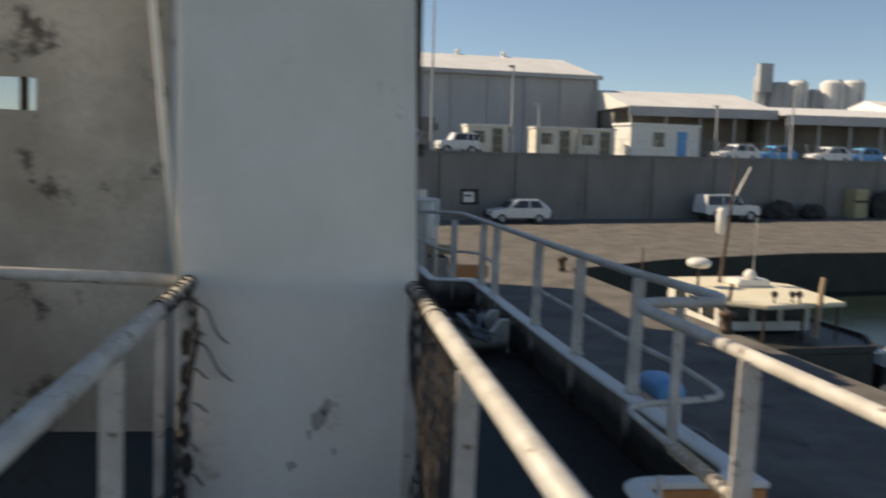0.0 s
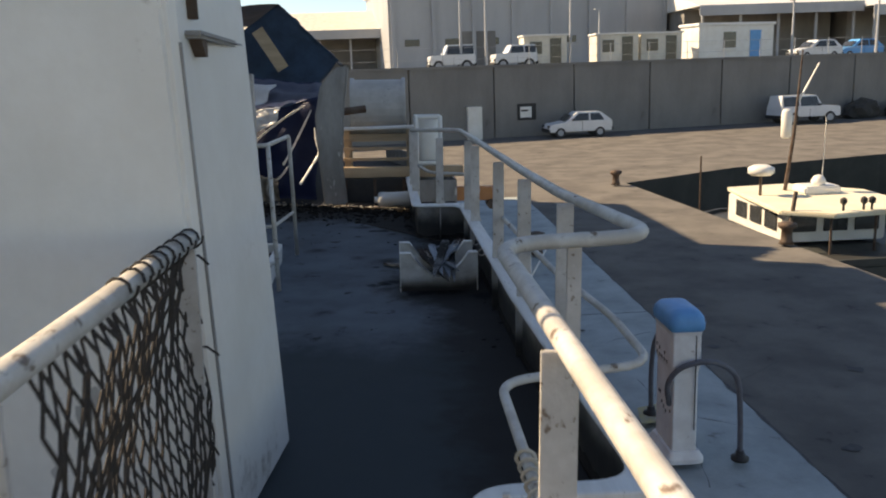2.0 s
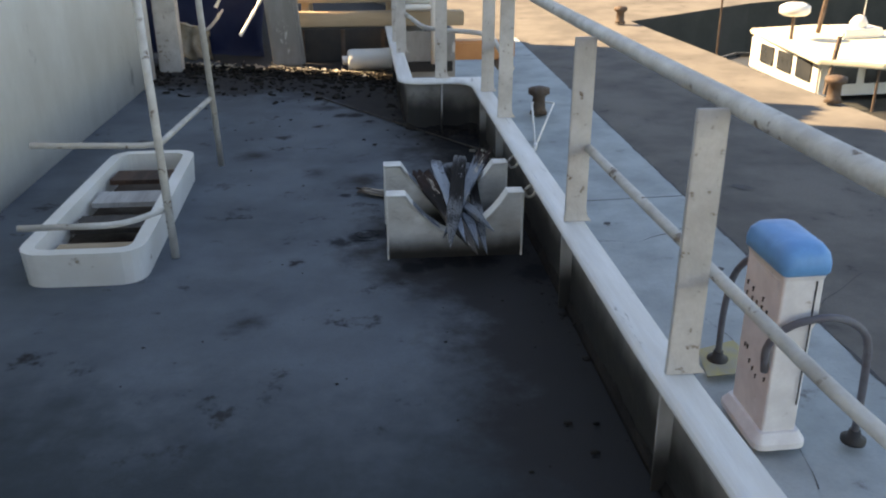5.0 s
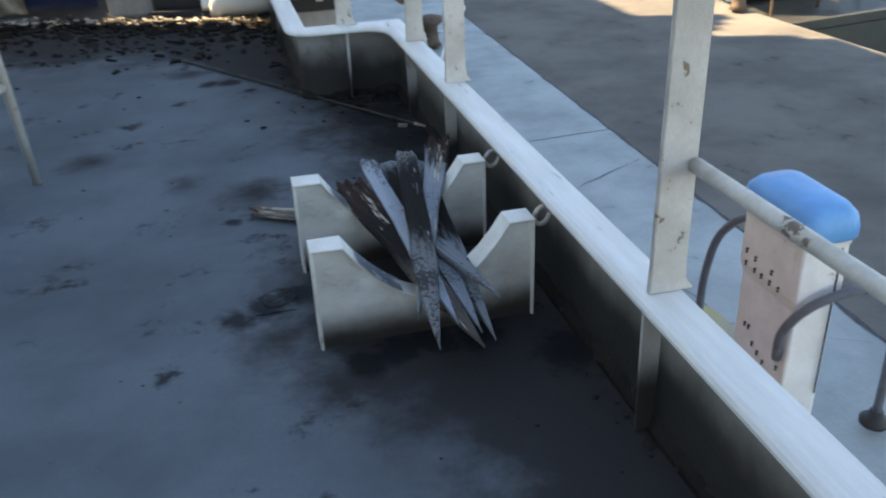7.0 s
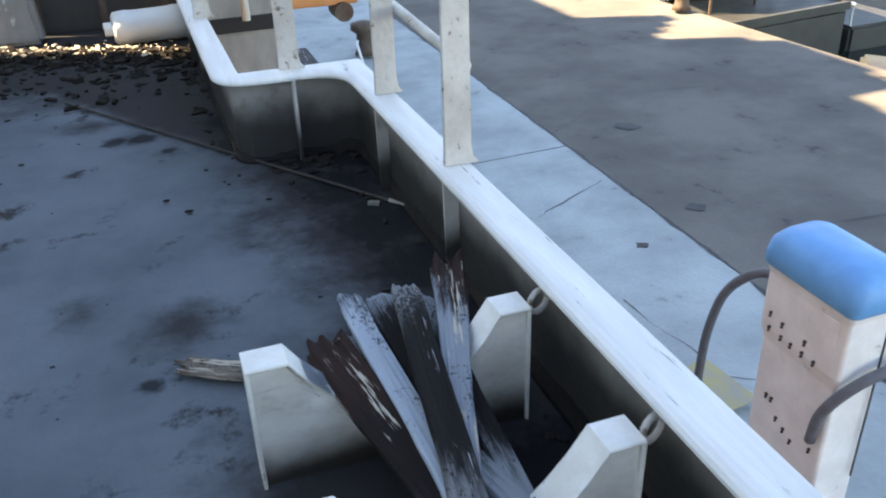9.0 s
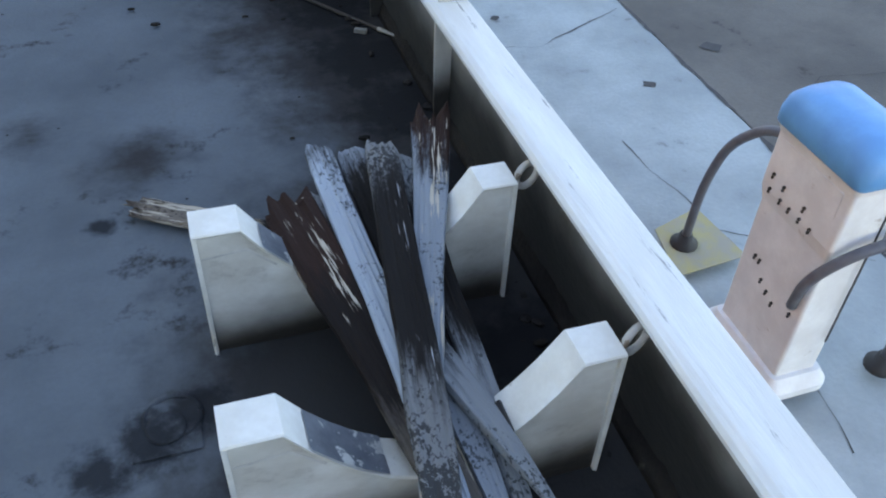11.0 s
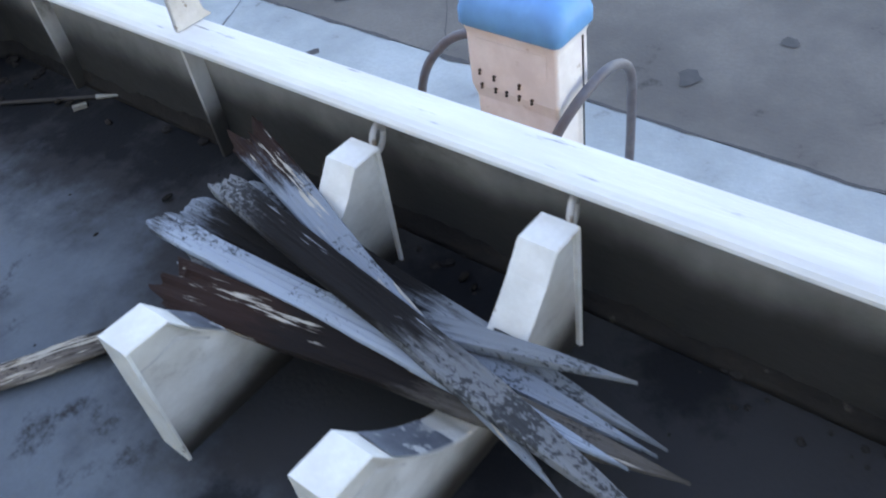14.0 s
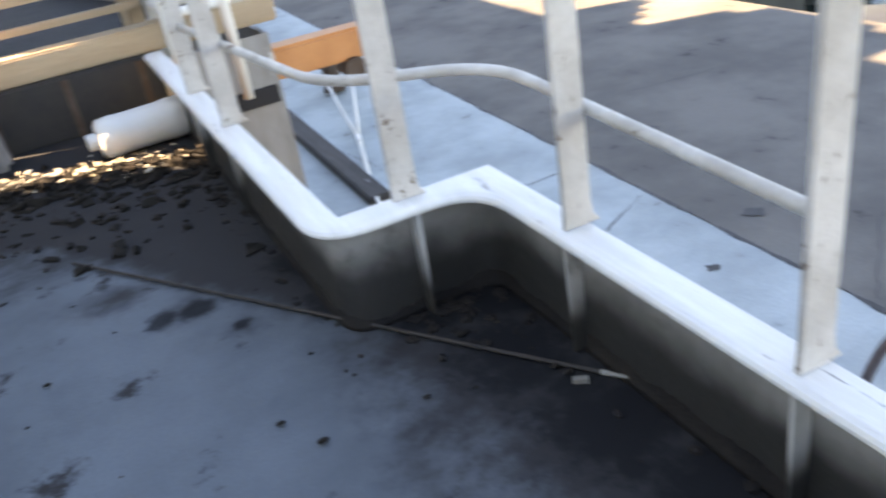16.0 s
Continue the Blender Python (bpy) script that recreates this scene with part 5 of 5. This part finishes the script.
def soft_rect(hx, hy, r, z, n=5):
    """A ring of points: a rectangle with rounded corners."""
    out = []
    for cx, cy, a0 in ((hx - r, hy - r, 0), (-hx + r, hy - r, 90), (-hx + r, -hy + r, 180), (hx - r, -hy + r, 270)):
        for k in range(n + 1):
            a = radians(a0 + 90 * k / n)
            out.append((cx + r * math.cos(a), cy + r * math.sin(a), z))
    return out


def loft(rings):
    bm = bmesh.new()
    vs = [[bm.verts.new(p) for p in ring_] for ring_ in rings]
    n = len(vs[0])
    for a, b in zip(vs, vs[1:]):
        for k in range(n):
            bm.faces.new((a[k], a[(k + 1) % n], b[(k + 1) % n], b[k]))
    bm.faces.new(vs[0][::-1])
    bm.faces.new(vs[-1])
    return bm


part("base", loft([soft_rect(0.20, 0.34, 0.08, 0.004), soft_rect(0.20, 0.34, 0.08, 0.05), soft_rect(0.155, 0.29, 0.04, 0.12)]), PEDESTAL, pd)
part("column", loft([soft_rect(0.128, 0.262, 0.02, 0.05), soft_rect(0.128, 0.262, 0.02, 0.95), soft_rect(0.146, 0.280, 0.02, 1.03), soft_rect(0.144, 0.278, 0.02, 1.36)]), PEDESTAL, pd)
part("panel", box(-0.150, -0.1445, -0.22, 0.22, 1.19, 1.33), PEDESTAL, pd, bevel=0.002)
part("collar", loft([soft_rect(0.148, 0.282, 0.03, 1.35), soft_rect(0.160, 0.296, 0.03, 1.40)]), PEDESTAL, pd)
part("door_gap", box(0.085, 0.095, -0.284, -0.278, 0.35, 1.34), INK, pd)
part("cap", loft([soft_rect(0.160, 0.298, 0.04, 1.39), soft_rect(0.178, 0.314, 0.06, 1.41), soft_rect(0.184, 0.320, 0.08, 1.47), soft_rect(0.174, 0.308, 0.09, 1.535), soft_rect(0.135, 0.265, 0.08, 1.585), soft_rect(0.06, 0.16, 0.04, 1.605)]), BLUE, pd, "rounded blue plastic cap", smooth=True)
for y, z, dx in ((0.205, 1.12, 0), (0.115, 1.105, 0), (-0.045, 1.10, 0), (0.20, 1.035, 0), (0.11, 1.03, 0), (0.04, 1.03, 0), (-0.04, 1.03, 0), (-0.12, 1.03, 0), (0.155, 0.62, 0.018), (0.115, 0.62, 0.018), (0.06, 0.53, 0.018), (0.0, 0.50, 0.018), (-0.06, 0.47, 0.018), (-0.19, 0.52, 0.018)):
    sock = part("socket", tube([(-0.143 + dx, y, z + 0.012), (-0.155 + dx, y, z + 0.012)], 0.0095, 8), INK, pd)
    part("pin", tube([(-0.143 + dx, y + 0.004, z - 0.010), (-0.153 + dx, y + 0.004, z - 0.010)], 0.008, 8), INK, sock)
for pts, lab in (([(0.05, 0.26, 1.24), (-0.01, 0.48, 1.20), (-0.02, 0.72, 0.95), (0.0, 0.86, 0.55), (0.03, 0.92, 0.03)], "grey shore hose arching to the ground"), ([(-0.14, -0.19, 0.60), (-0.20, -0.26, 0.85), (-0.10, -0.34, 1.05), (0.22, -0.36, 1.12), (0.50, -0.34, 0.95), (0.55, -0.32, 0.5), (0.57, -0.30, 0.03)], "grey shore hose looping over to the ground")):
    hs = single("shore_hose", tube(round_path(pts, 0.3, 6), 0.028, 10), HOSE, pts[-1], lab, "hose", "shore hoses", PED, smooth=True)
    single("hose_socket", lathe([(0.09, 0.0), (0.09, 0.03), (0.05, 0.045), (0.04, 0.10)], (pts[-1][0], pts[-1][1], 0.004), 14), BLACK, (pts[-1][0], pts[-1][1], 0.004), "round black hose socket set in the quay", "socket", "hose sockets", PED, smooth=True)
single("paint_patch", prism([(-0.16, 0.66), (0.36, 0.70), (0.30, 1.22), (-0.08, 1.10)], "z", 0.012, 0.016), YELLOW, (0, 0.9, 0.012), "faded yellow paint patch round a hose socket", "paint", m=PED)

# ---- hatch with rails beside the deckhouse ----
ht = thing("deck_hatch", (0.12, 7.8, 0), "open white deck hatch tray holding old boards", "hatch")
ring = [(p.x, p.y) for p in round_path([(0.1, 7.0, 0), (-0.10, 7.0, 0), (-0.10, 8.5, 0), (0.30, 8.5, 0), (0.36, 7.0, 0), (0.1, 7.0, 0)], 0.1, 5)]
part("rim", strip(ring, [(-0.02, 0.0), (0.02, 0.0), (0.03, 0.15), (-0.03, 0.15)]), WHITE, ht)
part("tray", prism([(-0.08, 7.03), (0.32, 7.03), (0.28, 8.46), (-0.08, 8.46)], "z", 0.003, 0.012), STEEL, ht)
for k in range(4):
    part("board", box(-0.05, 0.28, 7.10 + k * 0.33, 7.28 + k * 0.33, 0.05 + 0.012 * k, 0.075 + 0.012 * k), (BEAMWOOD, DARKWOOD, GREYWOOD, BROWNWOOD)[k], ht)
hr = thing("hatch_railing", (0.43, 8, 0), "white bent pipe railing round the deck hatch", "railing")
part("top_rail", tube(round_path([(0.43, 8.70, 0.0), (0.41, 8.62, 1.13), (0.40, 7.32, 1.13), (-0.1, 7.30, 1.14)], 0.07, 6), 0.018, 10), RAILPAINT, hr, smooth=True)
part("post", tube([(0.45, 7.26, 0.0), (0.405, 7.36, 1.13)], 0.018, 10), RAILPAINT, hr, smooth=True)
part("middle_rail", tube(round_path([(0.415, 8.66, 0.42), (0.42, 7.32, 0.5), (-0.1, 7.30, 0.52)], 0.1, 6), 0.014, 8), RAILPAINT, hr, smooth=True)
part("low_rail", tube(round_path([(0.42, 7.28, 0.22), (0.3, 7.05, 0.24), (-0.1, 7.02, 0.25)], 0.1, 6), 0.014, 8), RAILPAINT, hr, smooth=True)

# ---- gear on the stern ----
pl = thing("steel_upright", (0.5, 11.8, 0), "tall weathered grey steel upright with bent head", "upright")
part("column", prism([(0.42, 0.0), (0.73, 0.0), (0.68, 0.6), (0.73, 1.3), (0.80, 1.85), (0.62, 1.82), (0.42, 1.58), (0.34, 1.2), (0.37, 0.6)], "y", 12.02, 12.2), DARKPAINT, pl, bevel=0.03)
part("arm", tube([(0.7, 12.1, 1.25), (1.0, 12.2, 1.28)], 0.05, 8), STEEL, pl)
dm = thing("winch_drum", (1.2, 12.9, 0), "big white drum on a timber rack", "drum")
part("shell", tube([(0.80, 12.9, 1.27), (1.54, 12.9, 1.27)], 0.40, 28), GREYDRUM, dm, smooth=False)
for x in (0.78, 1.5):
    part("rim", tube([(x, 12.9, 1.27), (x + 0.05, 12.9, 1.27)], 0.425, 28), GREYDRUM, dm)
for z in (0.55, 0.70, 0.82):
    part("slat", box(0.55, 1.62, 12.57, 12.61, z, z + 0.04), BEAMWOOD, dm)
for x in (0.72, 1.6):
    for y in (12.62, 13.2):
        part("leg", box(x - 0.04, x + 0.04, y, y + 0.08, 0, 0.98), BEAMWOOD, dm)
part("cradle_bar", box(0.66, 1.66, 12.64, 12.70, 0.86, 0.92), BEAMWOOD, dm)
part("axle_bar", tube([(0.5, 12.45, 1.0), (2.0, 12.45, 1.03)], 0.025, 8), SILVER, dm)
crt = thing("dark_crate", (1.2, 12.4, 0), "low black steel crate under the timber", "crate")
part("body", box(0.62, 1.60, 12.30, 12.52, 0.0, 0.335), BLACK, crt, bevel=0.01)
for x in (0.70, 1.10, 1.50):
    part("rib", box(x - 0.02, x + 0.02, 12.285, 12.299, 0.0, 0.32), STEEL, crt)
single("timber_beam", box(0.56, 2.33, 12.34, 12.50, 0.337, 0.48), BEAMWOOD, (1.1, 12.4, 0.337), "pale brown timber beam laid on a crate", "timber", bevel=0.012)
fr = thing("white_stand", (1.85, 12.3, 0), "white welded pipe stand on the stern", "stand")
for x in (1.68, 2.0):
    for y in (12.1, 12.6):
        part("leg", tube([(x, y, 0), (x, y, 1.18)], 0.03, 8), BOATWHITE, fr, smooth=True)
for z in (0.55, 1.16):
    part("frame", tube([(1.68, 12.1, z), (2.0, 12.1, z), (2.0, 12.6, z), (1.68, 12.6, z), (1.68, 12.1, z)], 0.025, 8), BOATWHITE, fr)
part("drum", lathe([(0.13, 0), (0.15, 0.03), (0.15, 0.55), (0.1, 0.6)], (1.84, 12.35, 0.56), 16), BOATWHITE, fr, smooth=True)
cn = thing("white_canister", (1.38, 11.77, 0), "white plastic canister lying on its side in sun", "canister")
can = [(1.15, 0.075), (1.165, 0.098), (1.24, 0.105), (1.26, 0.100), (1.48, 0.101), (1.51, 0.106), (1.58, 0.105), (1.61, 0.085)]
part("body", tube([(x, 11.75 + 0.08 * (x - 1.15), 0.107) for x, r in can], [r for x, r in can], 20), BOATWHITE, cn, smooth=True)
part("cap", tube([(1.10, 11.746, 0.107), (1.152, 11.75, 0.107)], 0.042, 12), BOATWHITE, cn)

lk = thing("grey_locker", (1.95, 10.4, 0), "grey steel locker by the stern rail", "locker")
part("body", box(1.68, 2.08, 12.75, 13.2, 0.0, 0.34), DARKPAINT, lk, bevel=0.02)
part("lid", box(1.66, 2.10, 12.73, 13.22, 0.34, 0.37), DARKPAINT, lk, bevel=0.01)
ob_ = thing("orange_davit", (2.45, 11.6, 0), "orange steel beam end over the hull side", "davit")
part("arm", box(1.95, 2.85, 12.27, 12.45, 0.0, 0.19), ORANGE, ob_, bevel=0.02)
part("roller", tube([(2.72, 12.25, -0.05), (2.72, 12.47, -0.05)], 0.07, 14), STEEL, ob_)
# mooring line from the hull to the bollard on the apron, its eye spread round the bollard
HULL_LEAD, QUAY_BEND, EYE_SPLICE, BOLLARD_AT = Vector((2.14, 9.2, -1.0)), Vector((3.53, 14.97, -2.16)), Vector((3.98, 16.50, -2.12)), Vector((4.46, 18.35, -1.86))
line = thing("mooring_rope", HULL_LEAD, "white mooring rope led from the hull to a bollard", "rope")
part("line", tube(round_path([HULL_LEAD, QUAY_BEND, EYE_SPLICE], 0.4), 0.022, 8), BOATWHITE, line, smooth=True)
part("splice", tube([EYE_SPLICE - (BOLLARD_AT - EYE_SPLICE) * 0.05, EYE_SPLICE + (BOLLARD_AT - EYE_SPLICE) * 0.06], 0.032, 8), BOATWHITE, line, "bound eye splice", smooth=True)
across = Vector((0.93, -0.37, 0)) * 0.19
part("eye_loop", tube(round_path([EYE_SPLICE, BOLLARD_AT - across, BOLLARD_AT - across + Vector((0.08, 0.22, 0)), BOLLARD_AT + across + Vector((0.08, 0.22, 0)), BOLLARD_AT + across, EYE_SPLICE], 0.12, 6), 0.020, 8), BOATWHITE, line, smooth=True)


# tarpaulins over gear
def drape(name, corners, material_, label, seed, folds=0.08, nu=26, nv=20):
    """A folded sheet over four corners, with creases and a hem."""
    c = [Vector(p) for p in corners]
    bm = bmesh.new()
    g = []
    nrm = (c[1] - c[0]).cross(c[3] - c[0]).normalized()
    for i in range(nu + 1):
        row = []
        for j in range(nv + 1):
            u, v = i / nu, j / nv
            p = (c[0] * (1 - u) + c[1] * u) * (1 - v) + (c[3] * (1 - u) + c[2] * u) * v
            f = noise.noise(Vector((u * 5 + v * 1.5, v * 2.2, seed))) * folds + abs(noise.noise(Vector((u * 11, v * 2.5, seed + 4)))) * folds * 0.6
            row.append(bm.verts.new(p + nrm * f))
        g.append(row)
    for i in range(nu):
        for j in range(nv):
            bm.faces.new((g[i][j], g[i + 1][j], g[i + 1][j + 1], g[i][j + 1]))
    bmesh.ops.solidify(bm, geom=bm.faces[:], thickness=0.012)
    edge_pts = [g[i][nv].co.copy() for i in range(0, nu + 1, 2)]
    lo = min(corners, key=lambda q: q[2])
    sheet = thing(name, lo, label, "tarpaulin", "tarpaulins over gear")
    part("sheet", bm, material_, sheet, smooth=True)
    part("hem", tube(edge_pts, 0.014, 6), material_, sheet, smooth=True)
    return sheet


drape("tarpaulin", [(-3.0, 13.6, 0.0), (0.26, 12.7, 0.0), (0.32, 12.9, 1.42), (-2.8, 13.9, 0.75)], TARP, "navy blue tarpaulin draped down over gear", 1, 0.16, 44, 26)
drape("tarpaulin", [(-2.8, 13.9, 0.75), (0.32, 12.9, 1.42), (0.1, 16.5, 1.6), (-3.0, 17, 1.9)], TARP, "navy blue tarpaulin top, creased", 2, 0.12, 40, 26)
drape("silver_sheet", [(-2.4, 13.95, 0.98), (-0.6, 13.3, 1.20), (-0.5, 14.6, 1.62), (-2.6, 14.9, 1.62)], SILVER, "crumpled silver plastic sheet over gear", 6, 0.09)
drape("tarpaulin", [(-4.4, 22.6, 1.55), (-1.2, 22.3, 0.85), (-0.02, 23.2, 2.25), (-1.58, 23.6, 3.75)], TARPBLUE, "stiff blue-grey tarpaulin raised in a peak", 3, 0.08)
# slope and ridge run on out of view to shade the quay
drape("tarpaulin", [(-1.58, 23.6, 3.75), (-0.02, 23.2, 2.25), (-0.2, 28.5, 2.2), (-1.8, 29, 3.7)], TARPBLUE, "back slope of a peaked blue-grey tarpaulin, lengthened to cast shade", 4, 0.08)
drape("tarpaulin", [(-8.0, 23.0, 3.0), (-1.58, 23.6, 3.75), (-1.8, 29, 3.7), (-8.0, 29, 3.2)], TARPBLUE, "unseen blue-grey tarpaulin ridge added to shade the quay", 5, 0.1)
# hull added to carry the lengthened tarpaulins
single("covered_hull", prism([(-8.0, 22.4), (-0.6, 22.2), (-0.1, 25), (-0.6, 30), (-8.0, 30)], "z", -3.0, 0.8), DARKGREEN, (-4, 26, -3), "made-up dark hull added under the blue-grey tarpaulins", "vessel", bevel=0.05)
for pts in ([(0.24, 12.56, 1.26), (0.08, 12.55, 0.95), (-0.06, 12.55, 0.70), (-0.17, 12.55, 0.52)], [(0.28, 12.56, 1.02), (0.30, 12.55, 0.80), (0.34, 12.55, 0.68), (0.20, 12.55, 0.46), (0.05, 12.55, 0.24)], [(0.16, 12.56, 1.33), (-0.2, 12.6, 1.12), (-0.55, 12.7, 0.85)], [(-0.10, 12.55, 0.50), (-0.22, 12.55, 0.34), (-0.40, 12.6, 0.22)]):
    single("silver_strap", tube(round_path(pts, 0.2, 4), [0.016 + 0.018 * abs(math.sin(1.3 * k)) for k in range(len(round_path(pts, 0.2, 4)))], 6, flat=0.4), SILVER, pts[0], "shiny silver strip along a tarpaulin fold", "strap", "silver strips")
drape("silver_sheet", [(-0.75, 12.62, 0.86), (-0.24, 12.58, 1.10), (-0.20, 12.7, 1.30), (-0.75, 12.75, 1.22)], SILVER, "crumpled shiny sheet tucked over the gear", 8, 0.06, 20, 12)
drape("torn_sheet", [(-0.63, 12.45, 0.03), (-0.22, 12.42, 0.03), (-0.26, 12.6, 0.30), (-0.60, 12.6, 0.36)], CHALK, "torn pale tan sheeting at the foot of the tarpaulin", 9, 0.12, 18, 12)
single("tan_board", box(-0.3, 0.3, -0.02, 0.02, 0, 0.75, m=Matrix.Translation((-1.35, 22.3, 2.05)) @ Matrix.Rotation(radians(-32), 4, "Y") @ Matrix.Diagonal((0.5, 1, 1.5, 1))), BEAMWOOD, (-1.35, 22.3, 2.05), "tan board leaning on the tarpaulin", "board")

# ---- flush deck fitting ----
fit_ = thing("deck_fitting", (1.295, 7.438, 0.002), "flush square deck plate with a round plug, stained", "deck fitting")
part("plate", box(1.235, 1.355, 7.378, 7.498, 0.001, 0.0035), DECK, fit_, bevel=0.001)
part("plug", lathe([(0.036, 0.003), (0.036, 0.0065), (0.029, 0.007), (0.025, 0.005), (0.004, 0.005)], (1.295, 7.438, 0), 18), DECK, fit_, smooth=True)

# ---- dirt on deck ----
def shards(count, spread, size, squash, seed):
    """Broken angular bits, each turned its own way: spread(rn) gives x, y and lift."""
    r_ = random.Random(seed)
    vs, fs = [], []
    for _ in range(count):
        x, y, up = spread(r_)
        s = size[0] + (size[1] - size[0]) * r_.random() ** 2
        m = Matrix.Translation((x, y, up + s * 0.3)) @ Matrix.Rotation(r_.uniform(0, 6.3), 4, "Z") @ Matrix.Rotation(r_.uniform(-0.6, 0.6), 4, "X") @ Matrix.Diagonal((r_.uniform(0.6, 1.8), r_.uniform(0.4, 1.0), squash * r_.uniform(0.5, 1.4), 1))
        base = len(vs)
        for sx, sy, sz in itertools.product((-1, 1), repeat=3):
            vs.append(m @ (Vector((sx, sy, sz)) * s * r_.uniform(0.45, 1.0)))
        fs += [tuple(base + k for k in q) for q in ((0, 1, 3, 2), (4, 6, 7, 5), (0, 4, 5, 1), (2, 3, 7, 6), (0, 2, 6, 4), (1, 5, 7, 3))]
    me = bpy.data.meshes.new("bits")
    me.from_pydata([tuple(v) for v in vs], [], fs)
    bm = bmesh.new()
    bm.from_mesh(me)
    bpy.data.meshes.remove(me)
    return bm


def ridge(r_):
    x = r_.uniform(-0.7, 1.58)
    q = r_.gauss(0, 0.15)
    if r_.random() < 0.3:
        return x, 11.75 - 0.36 * x - abs(r_.gauss(0, 0.45)), -0.004
    return x, 11.88 - 0.36 * x + q * 0.8, 0.035 * max(0.0, 1 - abs(q) / 0.2) * r_.random()


def crest(r_):
    x = r_.uniform(-0.7, 1.5)
    return x, r_.gauss(11.98 - 0.36 * x, 0.09), 0.02 + 0.02 * r_.random()


rn = random.Random(2)
single("rubble", shards(1600, ridge, (0.006, 0.034), 0.5, 4), DEBRIS, (0.5, 11.2, 0), "ridge of dark rubble and dirt across the stern", "rubble", kind="stuff")
single("chips", shards(420, crest, (0.003, 0.016), 0.3, 6), CHALK, (0.5, 11.4, 0), "pale chips and fragments caught by the sun", "debris", kind="stuff")
crumbs = bmesh.new()
for k in range(90):
    x, y = (rn.uniform(0.3, 1.6), rn.uniform(6.0, 10.3)) if k % 3 == 0 else (2.08 - abs(rn.gauss(0, 0.25)), rn.uniform(5.5, 9.3))
    s = 0.003 + 0.010 * rn.random() ** 3
    bmesh.ops.create_icosphere(crumbs, subdivisions=1, radius=s, matrix=Matrix.Translation((x, y, 0.006 + s * 0.4)) @ Matrix.Diagonal((1.4, 0.8, 0.5, 1)))
single("crumbs", crumbs, DEBRIS, (1.3, 7.5, 0), "small crumbs of dirt scattered on the deck", "debris", kind="stuff")
# strip added to darken the coaming's foot, for dirt and shade together
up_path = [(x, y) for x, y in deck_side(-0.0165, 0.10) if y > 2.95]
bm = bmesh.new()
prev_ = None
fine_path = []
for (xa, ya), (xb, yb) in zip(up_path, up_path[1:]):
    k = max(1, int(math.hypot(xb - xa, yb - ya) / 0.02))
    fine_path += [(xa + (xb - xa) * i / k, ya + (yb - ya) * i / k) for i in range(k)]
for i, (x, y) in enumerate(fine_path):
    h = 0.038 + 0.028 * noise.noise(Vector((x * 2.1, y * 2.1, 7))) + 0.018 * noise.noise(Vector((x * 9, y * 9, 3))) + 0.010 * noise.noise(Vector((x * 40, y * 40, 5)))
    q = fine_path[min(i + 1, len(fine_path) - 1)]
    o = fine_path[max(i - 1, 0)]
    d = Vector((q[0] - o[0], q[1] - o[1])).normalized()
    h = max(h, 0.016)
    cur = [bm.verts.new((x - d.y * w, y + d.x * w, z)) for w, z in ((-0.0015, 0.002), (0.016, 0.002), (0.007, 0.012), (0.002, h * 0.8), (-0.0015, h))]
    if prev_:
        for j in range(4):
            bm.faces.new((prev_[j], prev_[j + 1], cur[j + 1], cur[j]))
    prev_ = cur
single("dark_upstand", bm, GRIME_SHADE, (2.1, 6, 0), "ragged dark strip added for dirt and shade at the coaming foot", "upstand", kind="structure", smooth=True)
lumps = bmesh.new()
for k in range(230):
    y = rn.uniform(6.0, 11.0) if k < 110 else rn.gauss(9.38, 0.10)
    x = (2.09 if y < 9.2 else 1.58) - abs(rn.gauss(0, 0.07))
    if 9.2 < y < 9.5:
        x = rn.uniform(1.5, 2.05)
    if k >= 110:
        x = rn.uniform(1.72, 2.12) if k % 2 else rn.gauss(1.86, 0.06)
    s = 0.003 + (0.012 if k < 110 else 0.017) * rn.random() ** 2
    bmesh.ops.create_icosphere(lumps, subdivisions=1, radius=s, matrix=Matrix.Translation((x, y, s * 0.3)) @ Matrix.Rotation(rn.uniform(0, 6), 4, "Z") @ Matrix.Diagonal((1.3, rn.uniform(0.6, 1.6), rn.uniform(0.35, 0.7), 1)))
single("tar_lump", lumps, GRIME_SHADE, (2.0, 8, 0), "dark lumps of tar and dirt along the deck edge", "debris", kind="stuff")
# half-sunk ring added to stand for a ring stain
ring_path = [(1.307 + 0.05 * math.cos(a * math.tau / 24), 7.464 + 0.05 * math.sin(a * math.tau / 24), -0.001) for a in range(25)]
single("lashing_ring", tube(ring_path, 0.007, 6), DECK, (1.307, 7.464, 0), "low ring added on the deck in place of a ring stain", "ring", smooth=True)
